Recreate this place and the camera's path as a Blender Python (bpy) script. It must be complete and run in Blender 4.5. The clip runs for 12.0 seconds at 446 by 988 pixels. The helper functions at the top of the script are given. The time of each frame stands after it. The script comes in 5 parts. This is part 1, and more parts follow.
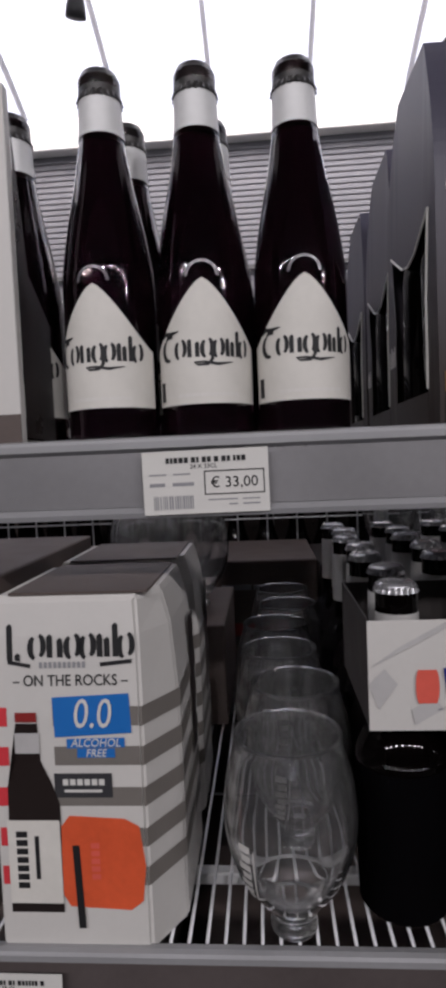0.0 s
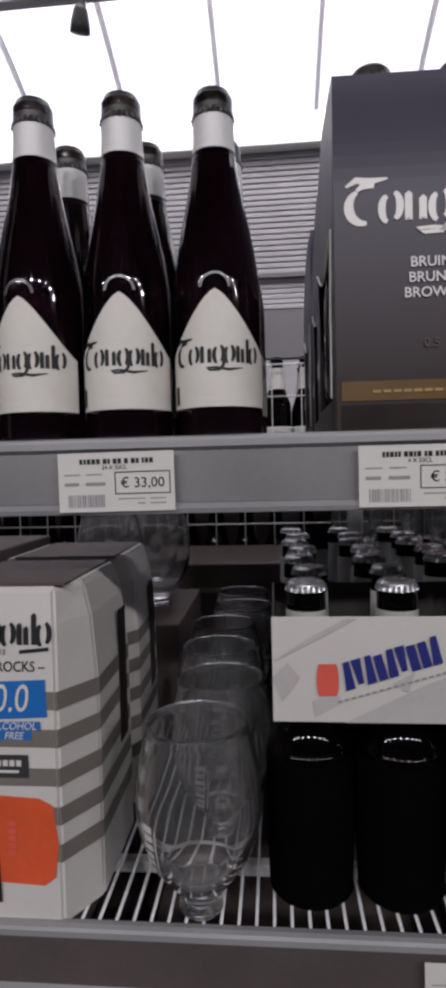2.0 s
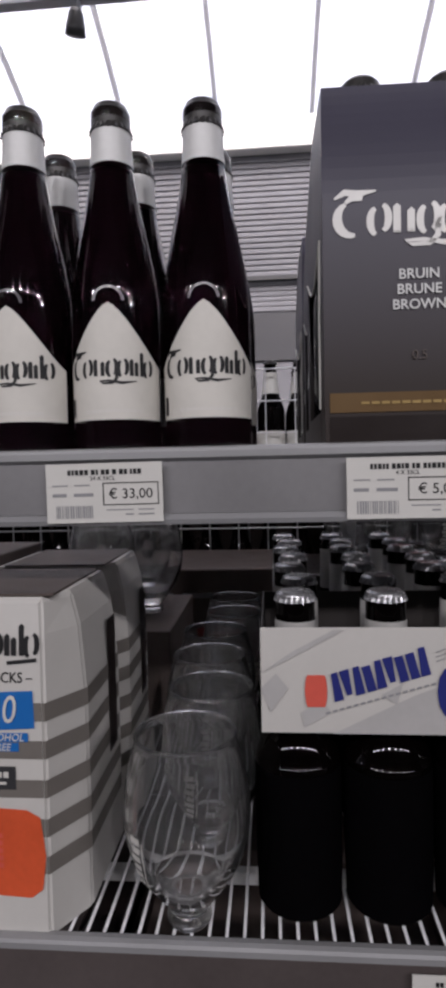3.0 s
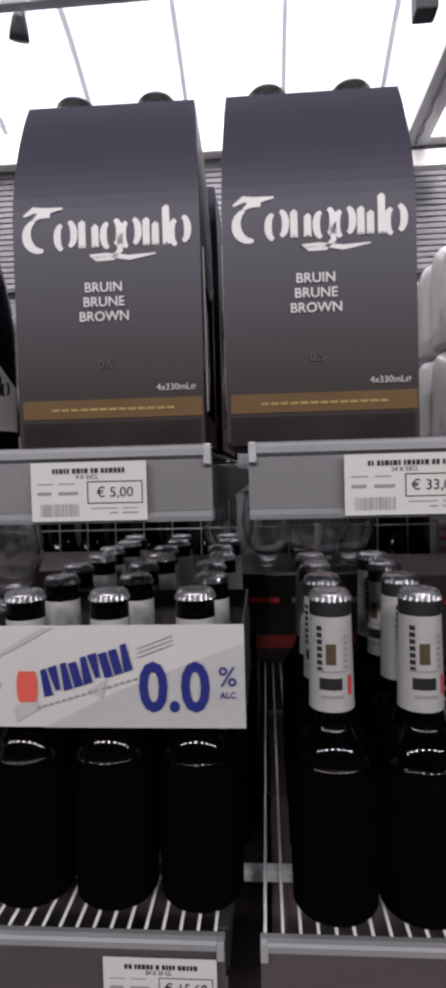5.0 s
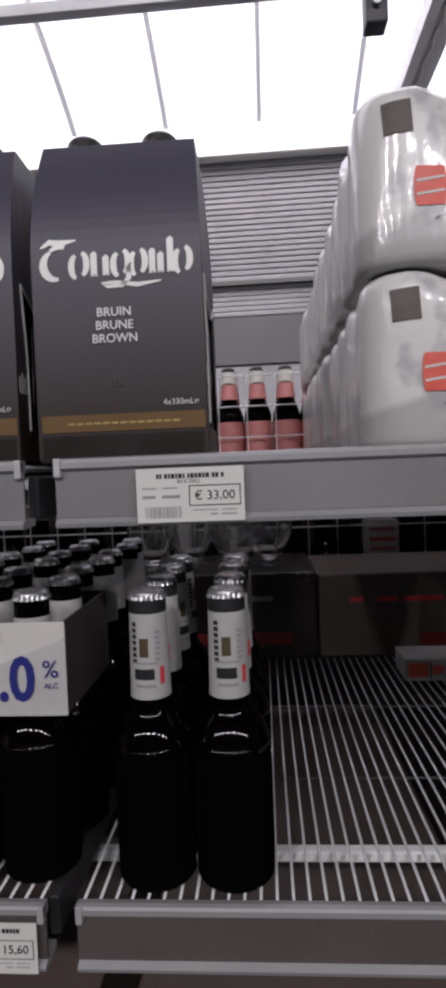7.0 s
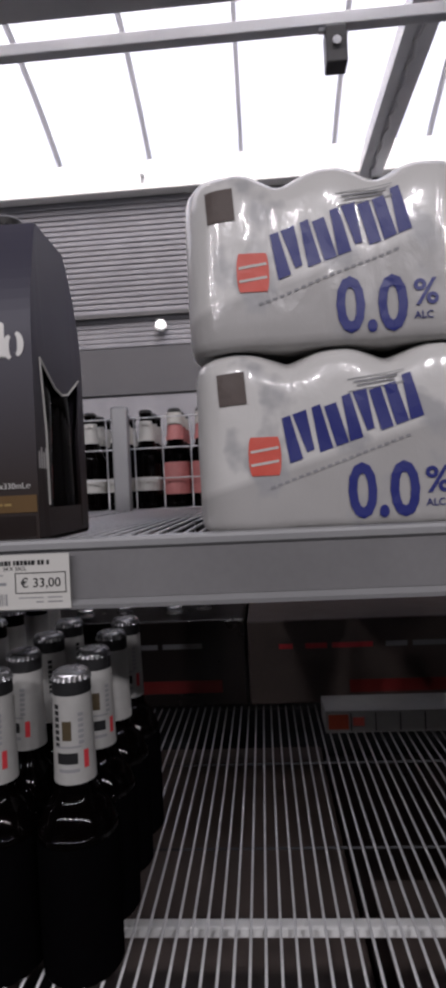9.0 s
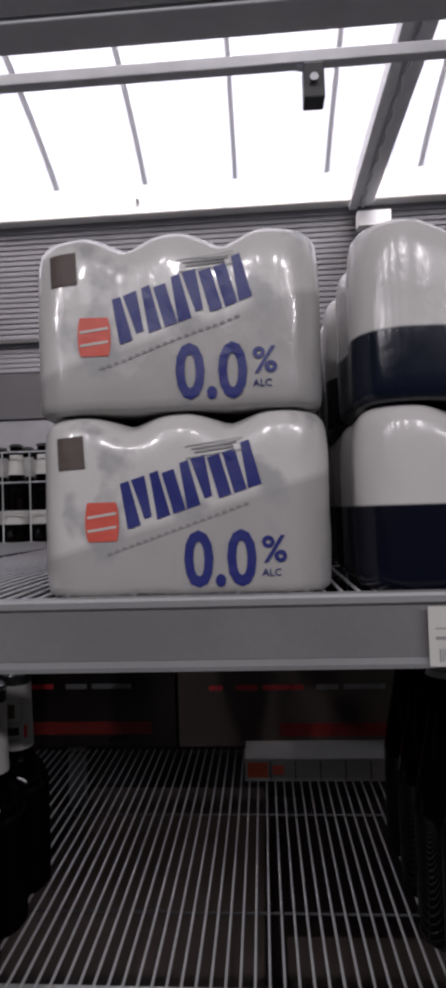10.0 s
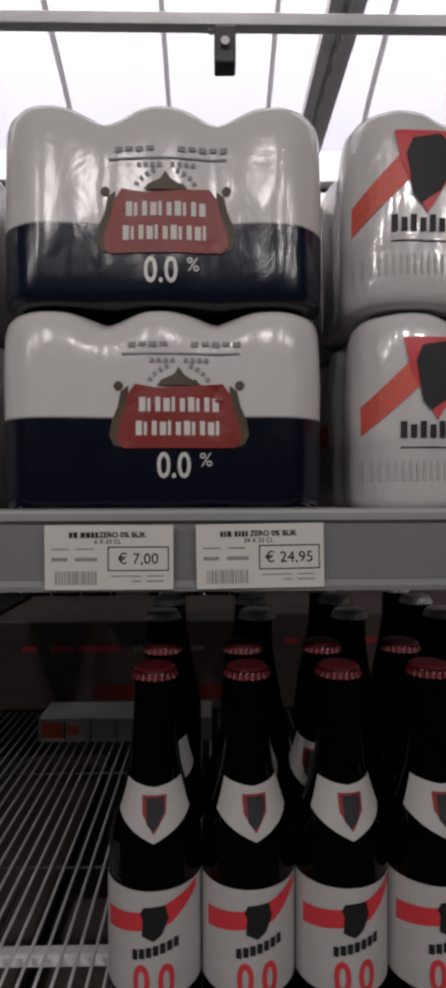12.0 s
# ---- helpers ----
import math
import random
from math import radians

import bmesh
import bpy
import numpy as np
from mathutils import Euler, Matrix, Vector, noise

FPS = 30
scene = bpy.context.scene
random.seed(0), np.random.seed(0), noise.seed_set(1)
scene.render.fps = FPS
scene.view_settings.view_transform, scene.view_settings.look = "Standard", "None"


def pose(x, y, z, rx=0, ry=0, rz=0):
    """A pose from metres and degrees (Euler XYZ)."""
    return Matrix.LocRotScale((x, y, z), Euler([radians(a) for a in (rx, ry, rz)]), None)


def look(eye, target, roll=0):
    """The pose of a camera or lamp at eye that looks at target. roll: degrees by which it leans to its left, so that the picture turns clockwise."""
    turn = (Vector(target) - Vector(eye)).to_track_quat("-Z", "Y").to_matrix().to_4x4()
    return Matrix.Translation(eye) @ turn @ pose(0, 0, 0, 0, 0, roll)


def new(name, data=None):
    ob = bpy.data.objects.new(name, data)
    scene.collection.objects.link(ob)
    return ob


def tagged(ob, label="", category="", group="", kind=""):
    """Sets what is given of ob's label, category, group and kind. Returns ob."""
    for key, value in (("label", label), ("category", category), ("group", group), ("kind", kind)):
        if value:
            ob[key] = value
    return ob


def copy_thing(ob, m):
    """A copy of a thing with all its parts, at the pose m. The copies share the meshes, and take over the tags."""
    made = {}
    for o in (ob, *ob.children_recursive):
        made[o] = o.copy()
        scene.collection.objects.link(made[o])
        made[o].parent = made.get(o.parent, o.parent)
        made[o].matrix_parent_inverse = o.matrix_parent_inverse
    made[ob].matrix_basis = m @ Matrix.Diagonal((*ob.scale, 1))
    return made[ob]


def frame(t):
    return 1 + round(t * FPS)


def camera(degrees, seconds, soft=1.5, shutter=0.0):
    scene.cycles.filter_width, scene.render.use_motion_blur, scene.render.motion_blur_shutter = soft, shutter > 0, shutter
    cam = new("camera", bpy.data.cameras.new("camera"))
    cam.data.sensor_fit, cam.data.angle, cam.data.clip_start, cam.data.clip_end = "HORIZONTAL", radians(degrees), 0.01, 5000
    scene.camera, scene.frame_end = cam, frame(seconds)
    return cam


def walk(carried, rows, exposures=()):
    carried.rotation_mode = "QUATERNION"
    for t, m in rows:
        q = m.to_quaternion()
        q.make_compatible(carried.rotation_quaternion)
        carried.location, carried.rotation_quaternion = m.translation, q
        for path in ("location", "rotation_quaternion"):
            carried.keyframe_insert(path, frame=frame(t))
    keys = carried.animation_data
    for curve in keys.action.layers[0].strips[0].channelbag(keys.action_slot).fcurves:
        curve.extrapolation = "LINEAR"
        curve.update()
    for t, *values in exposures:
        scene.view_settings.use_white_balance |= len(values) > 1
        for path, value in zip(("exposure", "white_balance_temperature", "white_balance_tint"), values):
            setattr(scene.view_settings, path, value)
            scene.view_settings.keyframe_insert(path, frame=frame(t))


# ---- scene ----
cam = camera(41.0, 12.0, soft=4.6)
PATH = [
    (0, (0.073, -0.027, 1.468), (-0.07, 1.965, 1.362), -2.4),
    (0.5, (0.103, -0.048, 1.464), (-0.066, 1.943, 1.378), -2.1),
    (1, (0.1201, -0.052, 1.465), (-0.0435, 1.939, 1.38), -2.0),
    (1.5, (0.1231, -0.046, 1.465), (-0.041, 1.944, 1.375), -1.8),
    (2, (0.1365, -0.046, 1.463), (-0.036, 1.942, 1.383), -1.4),
    (2.5, (0.1305, -0.046, 1.469), (-0.037, 1.943, 1.394), -1.3),
    (4.5, (0.2728, -0.04, 1.468), (0.1395, 1.954, 1.389), -1.4),
    (5, (0.3344, -0.048, 1.467), (0.1903, 1.945, 1.393), -1.5),
    (5.5, (0.383, -0.054, 1.466), (0.234, 1.939, 1.396), -1.6),
    (6, (0.42, -0.067, 1.467), (0.277, 1.927, 1.397), -1.8),
    (6.5, (0.453, -0.084, 1.469), (0.314, 1.91, 1.397), -2.0),
    (8.5, (0.52, -0.083, 1.483), (0.396, 1.913, 1.456), -3.0),
    (9, (0.586, -0.073, 1.511), (0.457, 1.923, 1.504), -2.8),
    (9.5, (0.64, -0.06, 1.527), (0.508, 1.936, 1.555), -2.5),
    (10, (0.696, -0.06, 1.539), (0.566, 1.935, 1.593), -1.8),
    (10.5, (0.752, -0.064, 1.543), (0.622, 1.93, 1.615), -0.9),
    (11, (0.816, -0.063, 1.533), (0.695, 1.932, 1.613), 0.0),
    (11.5, (0.866, -0.054, 1.516), (0.788, 1.944, 1.577), 0.3),
    (12, (0.892, -0.025, 1.493), (0.928, 1.975, 1.494), -0.2),
]
STOPS = [(t, e, 6250, 17) for t, e in ((0.0, 0.60), (2.5, 0.55), (4.5, 0.82), (5.3, 0.92), (6.5, 0.75), (8.5, 0.44), (9.5, 0.27), (10.5, 0.13), (11.3, 0.03))] + [(12.0, -0.02, 6600, 15)]
walk(cam, [(t, look(eye, target, roll)) for t, eye, target, roll in PATH], STOPS)

# ---- light: bright overcast sky through the translucent vault ----
world = bpy.data.worlds.new("sky")
scene.world = world
world.use_nodes = True
wn = world.node_tree
sky = wn.nodes.new("ShaderNodeTexSky")
sky.sky_type, sky.sun_disc = "NISHITA", False
sky.sun_elevation, sky.sun_rotation = radians(55), radians(200)
sky.air_density, sky.dust_density, sky.ozone_density = 1.0, 8.0, 0.2
wn.links.new(sky.outputs[0], wn.nodes["Background"].inputs[0])
wn.nodes["Background"].inputs[1].default_value = 0.2
sun = new("sun", bpy.data.lights.new("sun", "SUN"))
sun.data.energy, sun.data.angle, sun.data.color = 4.5, radians(40), (1.0, 0.97, 0.94)
sun.matrix_world = pose(0, 0, 8, 35, 0, 20)
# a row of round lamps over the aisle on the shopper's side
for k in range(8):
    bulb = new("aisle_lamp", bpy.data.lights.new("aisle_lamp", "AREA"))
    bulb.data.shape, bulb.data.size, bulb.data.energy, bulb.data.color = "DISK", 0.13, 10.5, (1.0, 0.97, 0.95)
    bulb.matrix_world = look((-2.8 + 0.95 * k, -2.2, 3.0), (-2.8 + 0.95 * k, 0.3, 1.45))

# ---- materials ----
def mat(name, color, rough=0.5, metal=0.0, vary=0.12, scale=30.0, bump=0.0, fine=200.0, trans=0.0, ior=1.45, coat=0.0):
    """A procedural surface: base colour varied at two scales, with fine relief."""
    m = bpy.data.materials.new(name)
    m.use_nodes = True
    nt = m.node_tree
    b = nt.nodes["Principled BSDF"]
    b.inputs["Roughness"].default_value, b.inputs["Metallic"].default_value = rough, metal
    b.inputs["IOR"].default_value = ior
    b.inputs["Transmission Weight"].default_value = trans
    b.inputs["Coat Weight"].default_value = coat
    b.inputs["Coat Roughness"].default_value = 0.08
    b.inputs["Base Color"].default_value = (*color, 1)
    if vary > 0:
        tc = nt.nodes.new("ShaderNodeTexCoord")
        n1, n2 = nt.nodes.new("ShaderNodeTexNoise"), nt.nodes.new("ShaderNodeTexNoise")
        n1.inputs["Scale"].default_value, n2.inputs["Scale"].default_value = scale, fine
        n1.inputs["Detail"].default_value = 4
        add = nt.nodes.new("ShaderNodeMath")
        add.operation = "MULTIPLY_ADD"
        add.inputs[1].default_value = 0.4
        mix = nt.nodes.new("ShaderNodeMix")
        mix.data_type = "RGBA"
        mix.inputs["A"].default_value = (*[c * (1 - vary) for c in color], 1)
        mix.inputs["B"].default_value = (*[min(1, c * (1 + vary)) for c in color], 1)
        for n in (n1, n2):
            nt.links.new(tc.outputs["Object"], n.inputs["Vector"])
        sub = nt.nodes.new("ShaderNodeMath")
        sub.operation = "SUBTRACT"
        sub.inputs[1].default_value = 0.2
        nt.links.new(n2.outputs["Fac"], add.inputs[0])
        nt.links.new(n1.outputs["Fac"], add.inputs[2])
        nt.links.new(add.outputs[0], sub.inputs[0])
        nt.links.new(sub.outputs[0], mix.inputs["Factor"])
        nt.links.new(mix.outputs["Result"], b.inputs["Base Color"])
        rr = nt.nodes.new("ShaderNodeMapRange")
        rr.inputs["To Min"].default_value, rr.inputs["To Max"].default_value = rough * 0.75, min(1, rough * 1.25)
        nt.links.new(n1.outputs["Fac"], rr.inputs["Value"])
        nt.links.new(rr.outputs[0], b.inputs["Roughness"])
        if bump > 0:
            bp = nt.nodes.new("ShaderNodeBump")
            bp.inputs["Strength"].default_value, bp.inputs["Distance"].default_value = bump, 0.001
            nt.links.new(add.outputs[0], bp.inputs["Height"])
            nt.links.new(bp.outputs[0], b.inputs["Normal"])
    return m


def zoned(name, upper, lower, border, slope=0.0, soft=0.002, rough=0.25, blotch=0.0, blotch_color=(0.4, 0.4, 0.4), crease=0.42, coat=0.6):
    """Printed film or carton: one colour above and one below a border line, with grey print blotches and film creases.
    """
    m = mat(name, upper, rough, 0, 0.0, coat=coat)
    nt = m.node_tree
    b = nt.nodes["Principled BSDF"]
    tc = nt.nodes.new("ShaderNodeTexCoord")
    sep = nt.nodes.new("ShaderNodeSeparateXYZ")
    nt.links.new(tc.outputs["Object"], sep.inputs[0])
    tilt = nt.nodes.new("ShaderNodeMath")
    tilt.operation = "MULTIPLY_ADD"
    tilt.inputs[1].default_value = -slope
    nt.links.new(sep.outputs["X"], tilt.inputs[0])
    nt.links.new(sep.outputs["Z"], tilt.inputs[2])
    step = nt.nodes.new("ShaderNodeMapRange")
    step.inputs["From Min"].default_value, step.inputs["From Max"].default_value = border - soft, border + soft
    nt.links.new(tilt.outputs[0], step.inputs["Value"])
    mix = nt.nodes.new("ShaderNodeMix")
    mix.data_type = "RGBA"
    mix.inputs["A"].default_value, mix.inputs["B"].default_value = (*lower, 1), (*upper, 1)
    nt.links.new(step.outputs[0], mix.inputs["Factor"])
    out = mix.outputs["Result"]
    if blotch > 0:
        n = nt.nodes.new("ShaderNodeTexNoise")
        n.inputs["Scale"].default_value, n.inputs["Detail"].default_value = 28, 3
        nt.links.new(tc.outputs["Object"], n.inputs["Vector"])
        r = nt.nodes.new("ShaderNodeMapRange")
        r.inputs["From Min"].default_value, r.inputs["From Max"].default_value = 0.56, 0.66
        r.inputs["To Max"].default_value = blotch
        nt.links.new(n.outputs["Fac"], r.inputs["Value"])
        m2 = nt.nodes.new("ShaderNodeMix")
        m2.data_type = "RGBA"
        m2.inputs["B"].default_value = (*blotch_color, 1)
        nt.links.new(r.outputs[0], m2.inputs["Factor"])
        nt.links.new(out, m2.inputs["A"])
        out = m2.outputs["Result"]
    nt.links.new(out, b.inputs["Base Color"])
    cr = nt.nodes.new("ShaderNodeTexNoise")
    cr.inputs["Scale"].default_value, cr.inputs["Detail"].default_value = 42, 5
    cr.inputs["Distortion"].default_value = 0.6
    mp = nt.nodes.new("ShaderNodeMapping")
    mp.inputs["Scale"].default_value = (1.3, 1.3, 0.8)
    nt.links.new(tc.outputs["Object"], mp.inputs["Vector"])
    nt.links.new(mp.outputs[0], cr.inputs["Vector"])
    bp = nt.nodes.new("ShaderNodeBump")
    bp.inputs["Strength"].default_value, bp.inputs["Distance"].default_value = crease, 0.002
    nt.links.new(cr.outputs["Fac"], bp.inputs["Height"])
    for socket in ("Normal", "Coat Normal"):
        nt.links.new(bp.outputs[0], b.inputs[socket])
    return m


STEEL = mat("galvanised_wire", (0.66, 0.66, 0.67), 0.38, 0.6, 0.2, 60)
LIP = mat("grey_shelf_lip", (0.32, 0.32, 0.325), 0.42, 0.3, 0.10, 12, 0.05)
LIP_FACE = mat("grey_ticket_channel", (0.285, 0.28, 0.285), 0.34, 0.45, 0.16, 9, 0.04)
# same channel, painted darker and redder for dim light and floor reflections
LIP_FACE_SHADED = mat("shaded_ticket_channel", (0.115, 0.095, 0.092), 0.38, 0.35, 0.28, 14, 0.06)
LIP_DARK = mat("dark_shelf_edge", (0.046, 0.046, 0.050), 0.5, 0.3, 0.1, 20)
PAPER = mat("white_paper", (0.58, 0.57, 0.535), 0.6, 0, 0.04, 40, 0.1)
INK = mat("black_ink", (0.009, 0.009, 0.010), 0.6, 0, 0.0)
GREY_INK = mat("grey_ink", (0.25, 0.25, 0.26), 0.6, 0, 0.0)
PALE_INK = mat("pale_ink", (0.62, 0.60, 0.56), 0.6, 0, 0.0)
# white label paper, greyed to paint in the lower shelf's weak light
DIM_PAPER = mat("dimmed_white_paper", (0.40, 0.39, 0.38), 0.5, 0, 0.12, 40, 0.1)
DULL_PAPER = mat("dull_grey_paper", (0.37, 0.365, 0.35), 0.5, 0, 0.15, 60, 0.1)
DULL_CAP = mat("dull_crown_cap", (0.34, 0.34, 0.35), 0.26, 0.7, 0.15, 90)
# beer colour carries the purple-blue sheen of the bottles
DARK_BEER = mat("dark_beer", (0.030, 0.016, 0.026), 0.05, 0, 0.0, trans=0.3, ior=1.34)
LABEL = mat("cream_label", (0.60, 0.58, 0.53), 0.55, 0, 0.10, 40, 0.1)
FOIL = mat("silver_grey_foil", (0.58, 0.58, 0.57), 0.45, 0.1, 0.1, 60)
EMBOSS = mat("embossed_glass", (0.11, 0.105, 0.115), 0.2, 0, 0.2, 120)
CAP_DARK = mat("black_crown_cap", (0.035, 0.033, 0.032), 0.35, 0.3, 0.15, 90)
CAP_PALE = mat("pale_crown_cap", (0.55, 0.55, 0.56), 0.35, 0.5, 0.1, 90)
CAP_RED = mat("red_crown_cap", (0.10, 0.010, 0.013), 0.32, 0.2, 0.1, 90)
BROWN_GLASS = mat("brown_glass", (0.42, 0.27, 0.30), 0.035, 0, 0.0, trans=1.0, ior=1.5)
BEER_GLASS = mat("dark_beer_glass", (0.0012, 0.0008, 0.0008), 0.03, 0, 0.0, ior=1.24)
BLACK_WRAP = mat("matte_black_wrap", (0.0022, 0.0020, 0.0024), 0.9, 0, 0.2, 60, ior=1.02)
CLEAR = mat("clear_glass", (0.99, 0.99, 0.99), 0.035, 0, 0.0, trans=0.98, ior=1.62)
# printed fade to brown below; upper colour lifted bluish to paint in sky sheen
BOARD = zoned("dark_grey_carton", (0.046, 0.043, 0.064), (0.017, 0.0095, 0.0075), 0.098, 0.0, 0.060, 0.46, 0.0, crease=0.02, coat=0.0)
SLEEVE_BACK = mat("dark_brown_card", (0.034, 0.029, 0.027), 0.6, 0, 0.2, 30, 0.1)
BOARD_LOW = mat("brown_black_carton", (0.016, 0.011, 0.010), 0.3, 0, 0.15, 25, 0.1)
BRONZE = mat("bronze_band", (0.145, 0.088, 0.038), 0.3, 0.2, 0.12, 40)
SILVER = mat("silver_print", (0.55, 0.54, 0.52), 0.45, 0.2, 0.05, 60)
WHITE_BOARD = mat("white_carton", (0.53, 0.515, 0.485), 0.5, 0, 0.05, 25, 0.1)
STRIPE = mat("taupe_stripe_print", (0.16, 0.145, 0.13), 0.5, 0, 0.1, 40)
RED_PRINT = mat("red_print", (0.55, 0.04, 0.05), 0.45, 0, 0.05, 40)
BLUE_PRINT = mat("blue_print", (0.012, 0.13, 0.42), 0.45, 0, 0.06, 40)
NAVY = mat("navy_print", (0.022, 0.028, 0.17), 0.4, 0, 0.05, 40)
ORANGE = mat("orange_drink_print", (0.62, 0.09, 0.03), 0.45, 0, 0.25, 22)
GREY_BOARD = mat("grey_print", (0.42, 0.41, 0.40), 0.5, 0, 0.12, 30)
CORAL = mat("coral_print", (0.62, 0.10, 0.07), 0.45, 0, 0.12, 60)
OLIVE = mat("muddy_green_print", (0.062, 0.045, 0.022), 0.5, 0, 0.2, 60)
MAROON = mat("maroon_badge", (0.22, 0.020, 0.018), 0.42, 0, 0.15, 40)
GOLD = mat("gold_print", (0.35, 0.24, 0.09), 0.4, 0.4, 0.1, 60)
BROWN_BOARD = mat("brown_carton", (0.085, 0.064, 0.056), 0.55, 0, 0.2, 25, 0.2)
DARK_PLASTIC = mat("dark_plastic", (0.03, 0.03, 0.032), 0.5, 0, 0.15, 30)
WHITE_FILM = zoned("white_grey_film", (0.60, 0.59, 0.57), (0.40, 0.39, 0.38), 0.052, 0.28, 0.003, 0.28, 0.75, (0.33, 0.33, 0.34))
LAGER_FILM = zoned("white_navy_film", (0.58, 0.565, 0.55), (0.004, 0.005, 0.012), 0.056, 0.0, 0.0008, 0.2, crease=0.3, coat=0.0)
LAGER_FILM_LOW = zoned("white_navy_film_low_print", (0.58, 0.565, 0.55), (0.006, 0.009, 0.020), 0.047, 0.0, 0.0008, 0.2, crease=0.3, coat=0.0)
RED_FILM = zoned("white_red_film", (0.57, 0.56, 0.55), (0.50, 0.49, 0.48), 0.045, 0.0, 0.004, 0.25, 0.15)
PINK = mat("pink_label", (0.52, 0.19, 0.18), 0.5, 0, 0.2, 40)
CONCRETE = mat("concrete_floor", (0.06, 0.058, 0.056), 0.6, 0, 0.2, 3, 0.3)
SIDING = mat("grey_metal_siding", (0.125, 0.125, 0.136), 0.5, 0.2, 0.25, 4, 0.1)
WHITE_PAINT = mat("white_paint", (0.78, 0.78, 0.77), 0.6, 0, 0.05, 5, 0.05)
ROOF_STEEL = mat("grey_roof_steel", (0.64, 0.65, 0.67), 0.5, 0.2, 0.15, 8)
DARK_WALL = mat("dark_wall", (0.045, 0.045, 0.048), 0.7, 0, 0.15, 4, 0.1)
BULB = mat("lit_bulb", (1, 1, 1), 0.4, 0, 0.0)
BULB.node_tree.nodes["Principled BSDF"].inputs["Emission Color"].default_value = (1, 0.98, 0.95, 1)
BULB.node_tree.nodes["Principled BSDF"].inputs["Emission Strength"].default_value = 6.0
OPAL = bpy.data.materials.new("opal_roof_sheet")
OPAL.use_nodes = True
ont = OPAL.node_tree
o_tr, o_tl, o_mx = (ont.nodes.new(k) for k in ("ShaderNodeBsdfTransparent", "ShaderNodeBsdfTranslucent", "ShaderNodeMixShader"))
o_tl.inputs["Color"].default_value = (0.92, 0.92, 0.92, 1)
o_mx.inputs[0].default_value = 0.5
ont.links.new(o_tr.outputs[0], o_mx.inputs[1])
ont.links.new(o_tl.outputs[0], o_mx.inputs[2])
ont.links.new(o_mx.outputs[0], ont.nodes["Material Output"].inputs[0])


# ribs let light through, which imitates the roof's glare around them
RIB_MAT = OPAL.copy()
RIB_MAT.name = "glare_paled_rib"
RIB_MAT.node_tree.nodes["Mix Shader"].inputs[0].default_value = 1.0
RIB_MAT.node_tree.nodes["Translucent BSDF"].inputs["Color"].default_value = (0.42, 0.42, 0.43, 1)


# ---- mesh helpers ----
def mesh_of(bm, name, material, smooth=True):
    me = bpy.data.meshes.new(name)
    bm.normal_update()
    bm.to_mesh(me)
    bm.free()
    me.materials.append(material)
    if smooth:
        me.polygons.foreach_set("use_smooth", [True] * len(me.polygons))
    return me


def part(name, bm, material, parent=None, label="", smooth=False):
    ob = new(name, mesh_of(bm, name, material, smooth))
    ob.parent = parent
    return tagged(ob, label)


def empty(name, label, category, m=None, group="", kind=""):
    ob = new(name)
    if m is not None:
        ob.matrix_basis = m
    return tagged(ob, label, category, group, kind)


def box(bm, x0, x1, y0, y1, z0, z1, bevel=0.0):
    v = bmesh.ops.create_cube(bm, size=1.0, matrix=Matrix.LocRotScale(((x0 + x1) / 2, (y0 + y1) / 2, (z0 + z1) / 2), None, (x1 - x0, y1 - y0, z1 - z0)))["verts"]
    if bevel > 0:
        edges = list({e for q in v for e in q.link_edges})
        bmesh.ops.bevel(bm, geom=edges, offset=bevel, segments=2, affect="EDGES", profile=0.5)
    return bm


def boxes(*args, bevel=0.0):
    bm = bmesh.new()
    for a in args:
        box(bm, *a, bevel=bevel)
    return bm


def lathe(profile, seg=40, close=True):
    """A solid of revolution about z from (radius, height) pairs, bottom to top."""
    bm = bmesh.new()
    rings = [[bm.verts.new((r * math.cos(2 * math.pi * k / seg), r * math.sin(2 * math.pi * k / seg), z)) for k in range(seg)] for r, z in profile]
    for a, b in zip(rings, rings[1:]):
        for k in range(seg):
            bm.faces.new((a[k], a[(k + 1) % seg], b[(k + 1) % seg], b[k]))
    if close:
        bm.faces.new(rings[0][::-1])
        bm.faces.new(rings[-1])
    return bm


def smooth_profile(points, n=5):
    """A Catmull-Rom curve through (radius, height) points."""
    out = []
    p = [points[0], *points, points[-1]]
    for i in range(1, len(p) - 2):
        for k in range(n):
            t = k / n
            out.append(tuple(0.5 * (2 * p[i][j] + (p[i + 1][j] - p[i - 1][j]) * t + (2 * p[i - 1][j] - 5 * p[i][j] + 4 * p[i + 1][j] - p[i + 2][j]) * t * t
                       + (3 * p[i][j] - p[i - 1][j] - 3 * p[i + 1][j] + p[i + 2][j]) * t ** 3) for j in (0, 1)))
    return out + [points[-1]]


def radius_at(profile, z):
    for (r0, z0), (r1, z1) in zip(profile, profile[1:]):
        if z0 <= z <= z1 and z1 > z0:
            return r0 + (r1 - r0) * (z - z0) / (z1 - z0)
    return profile[-1][0]


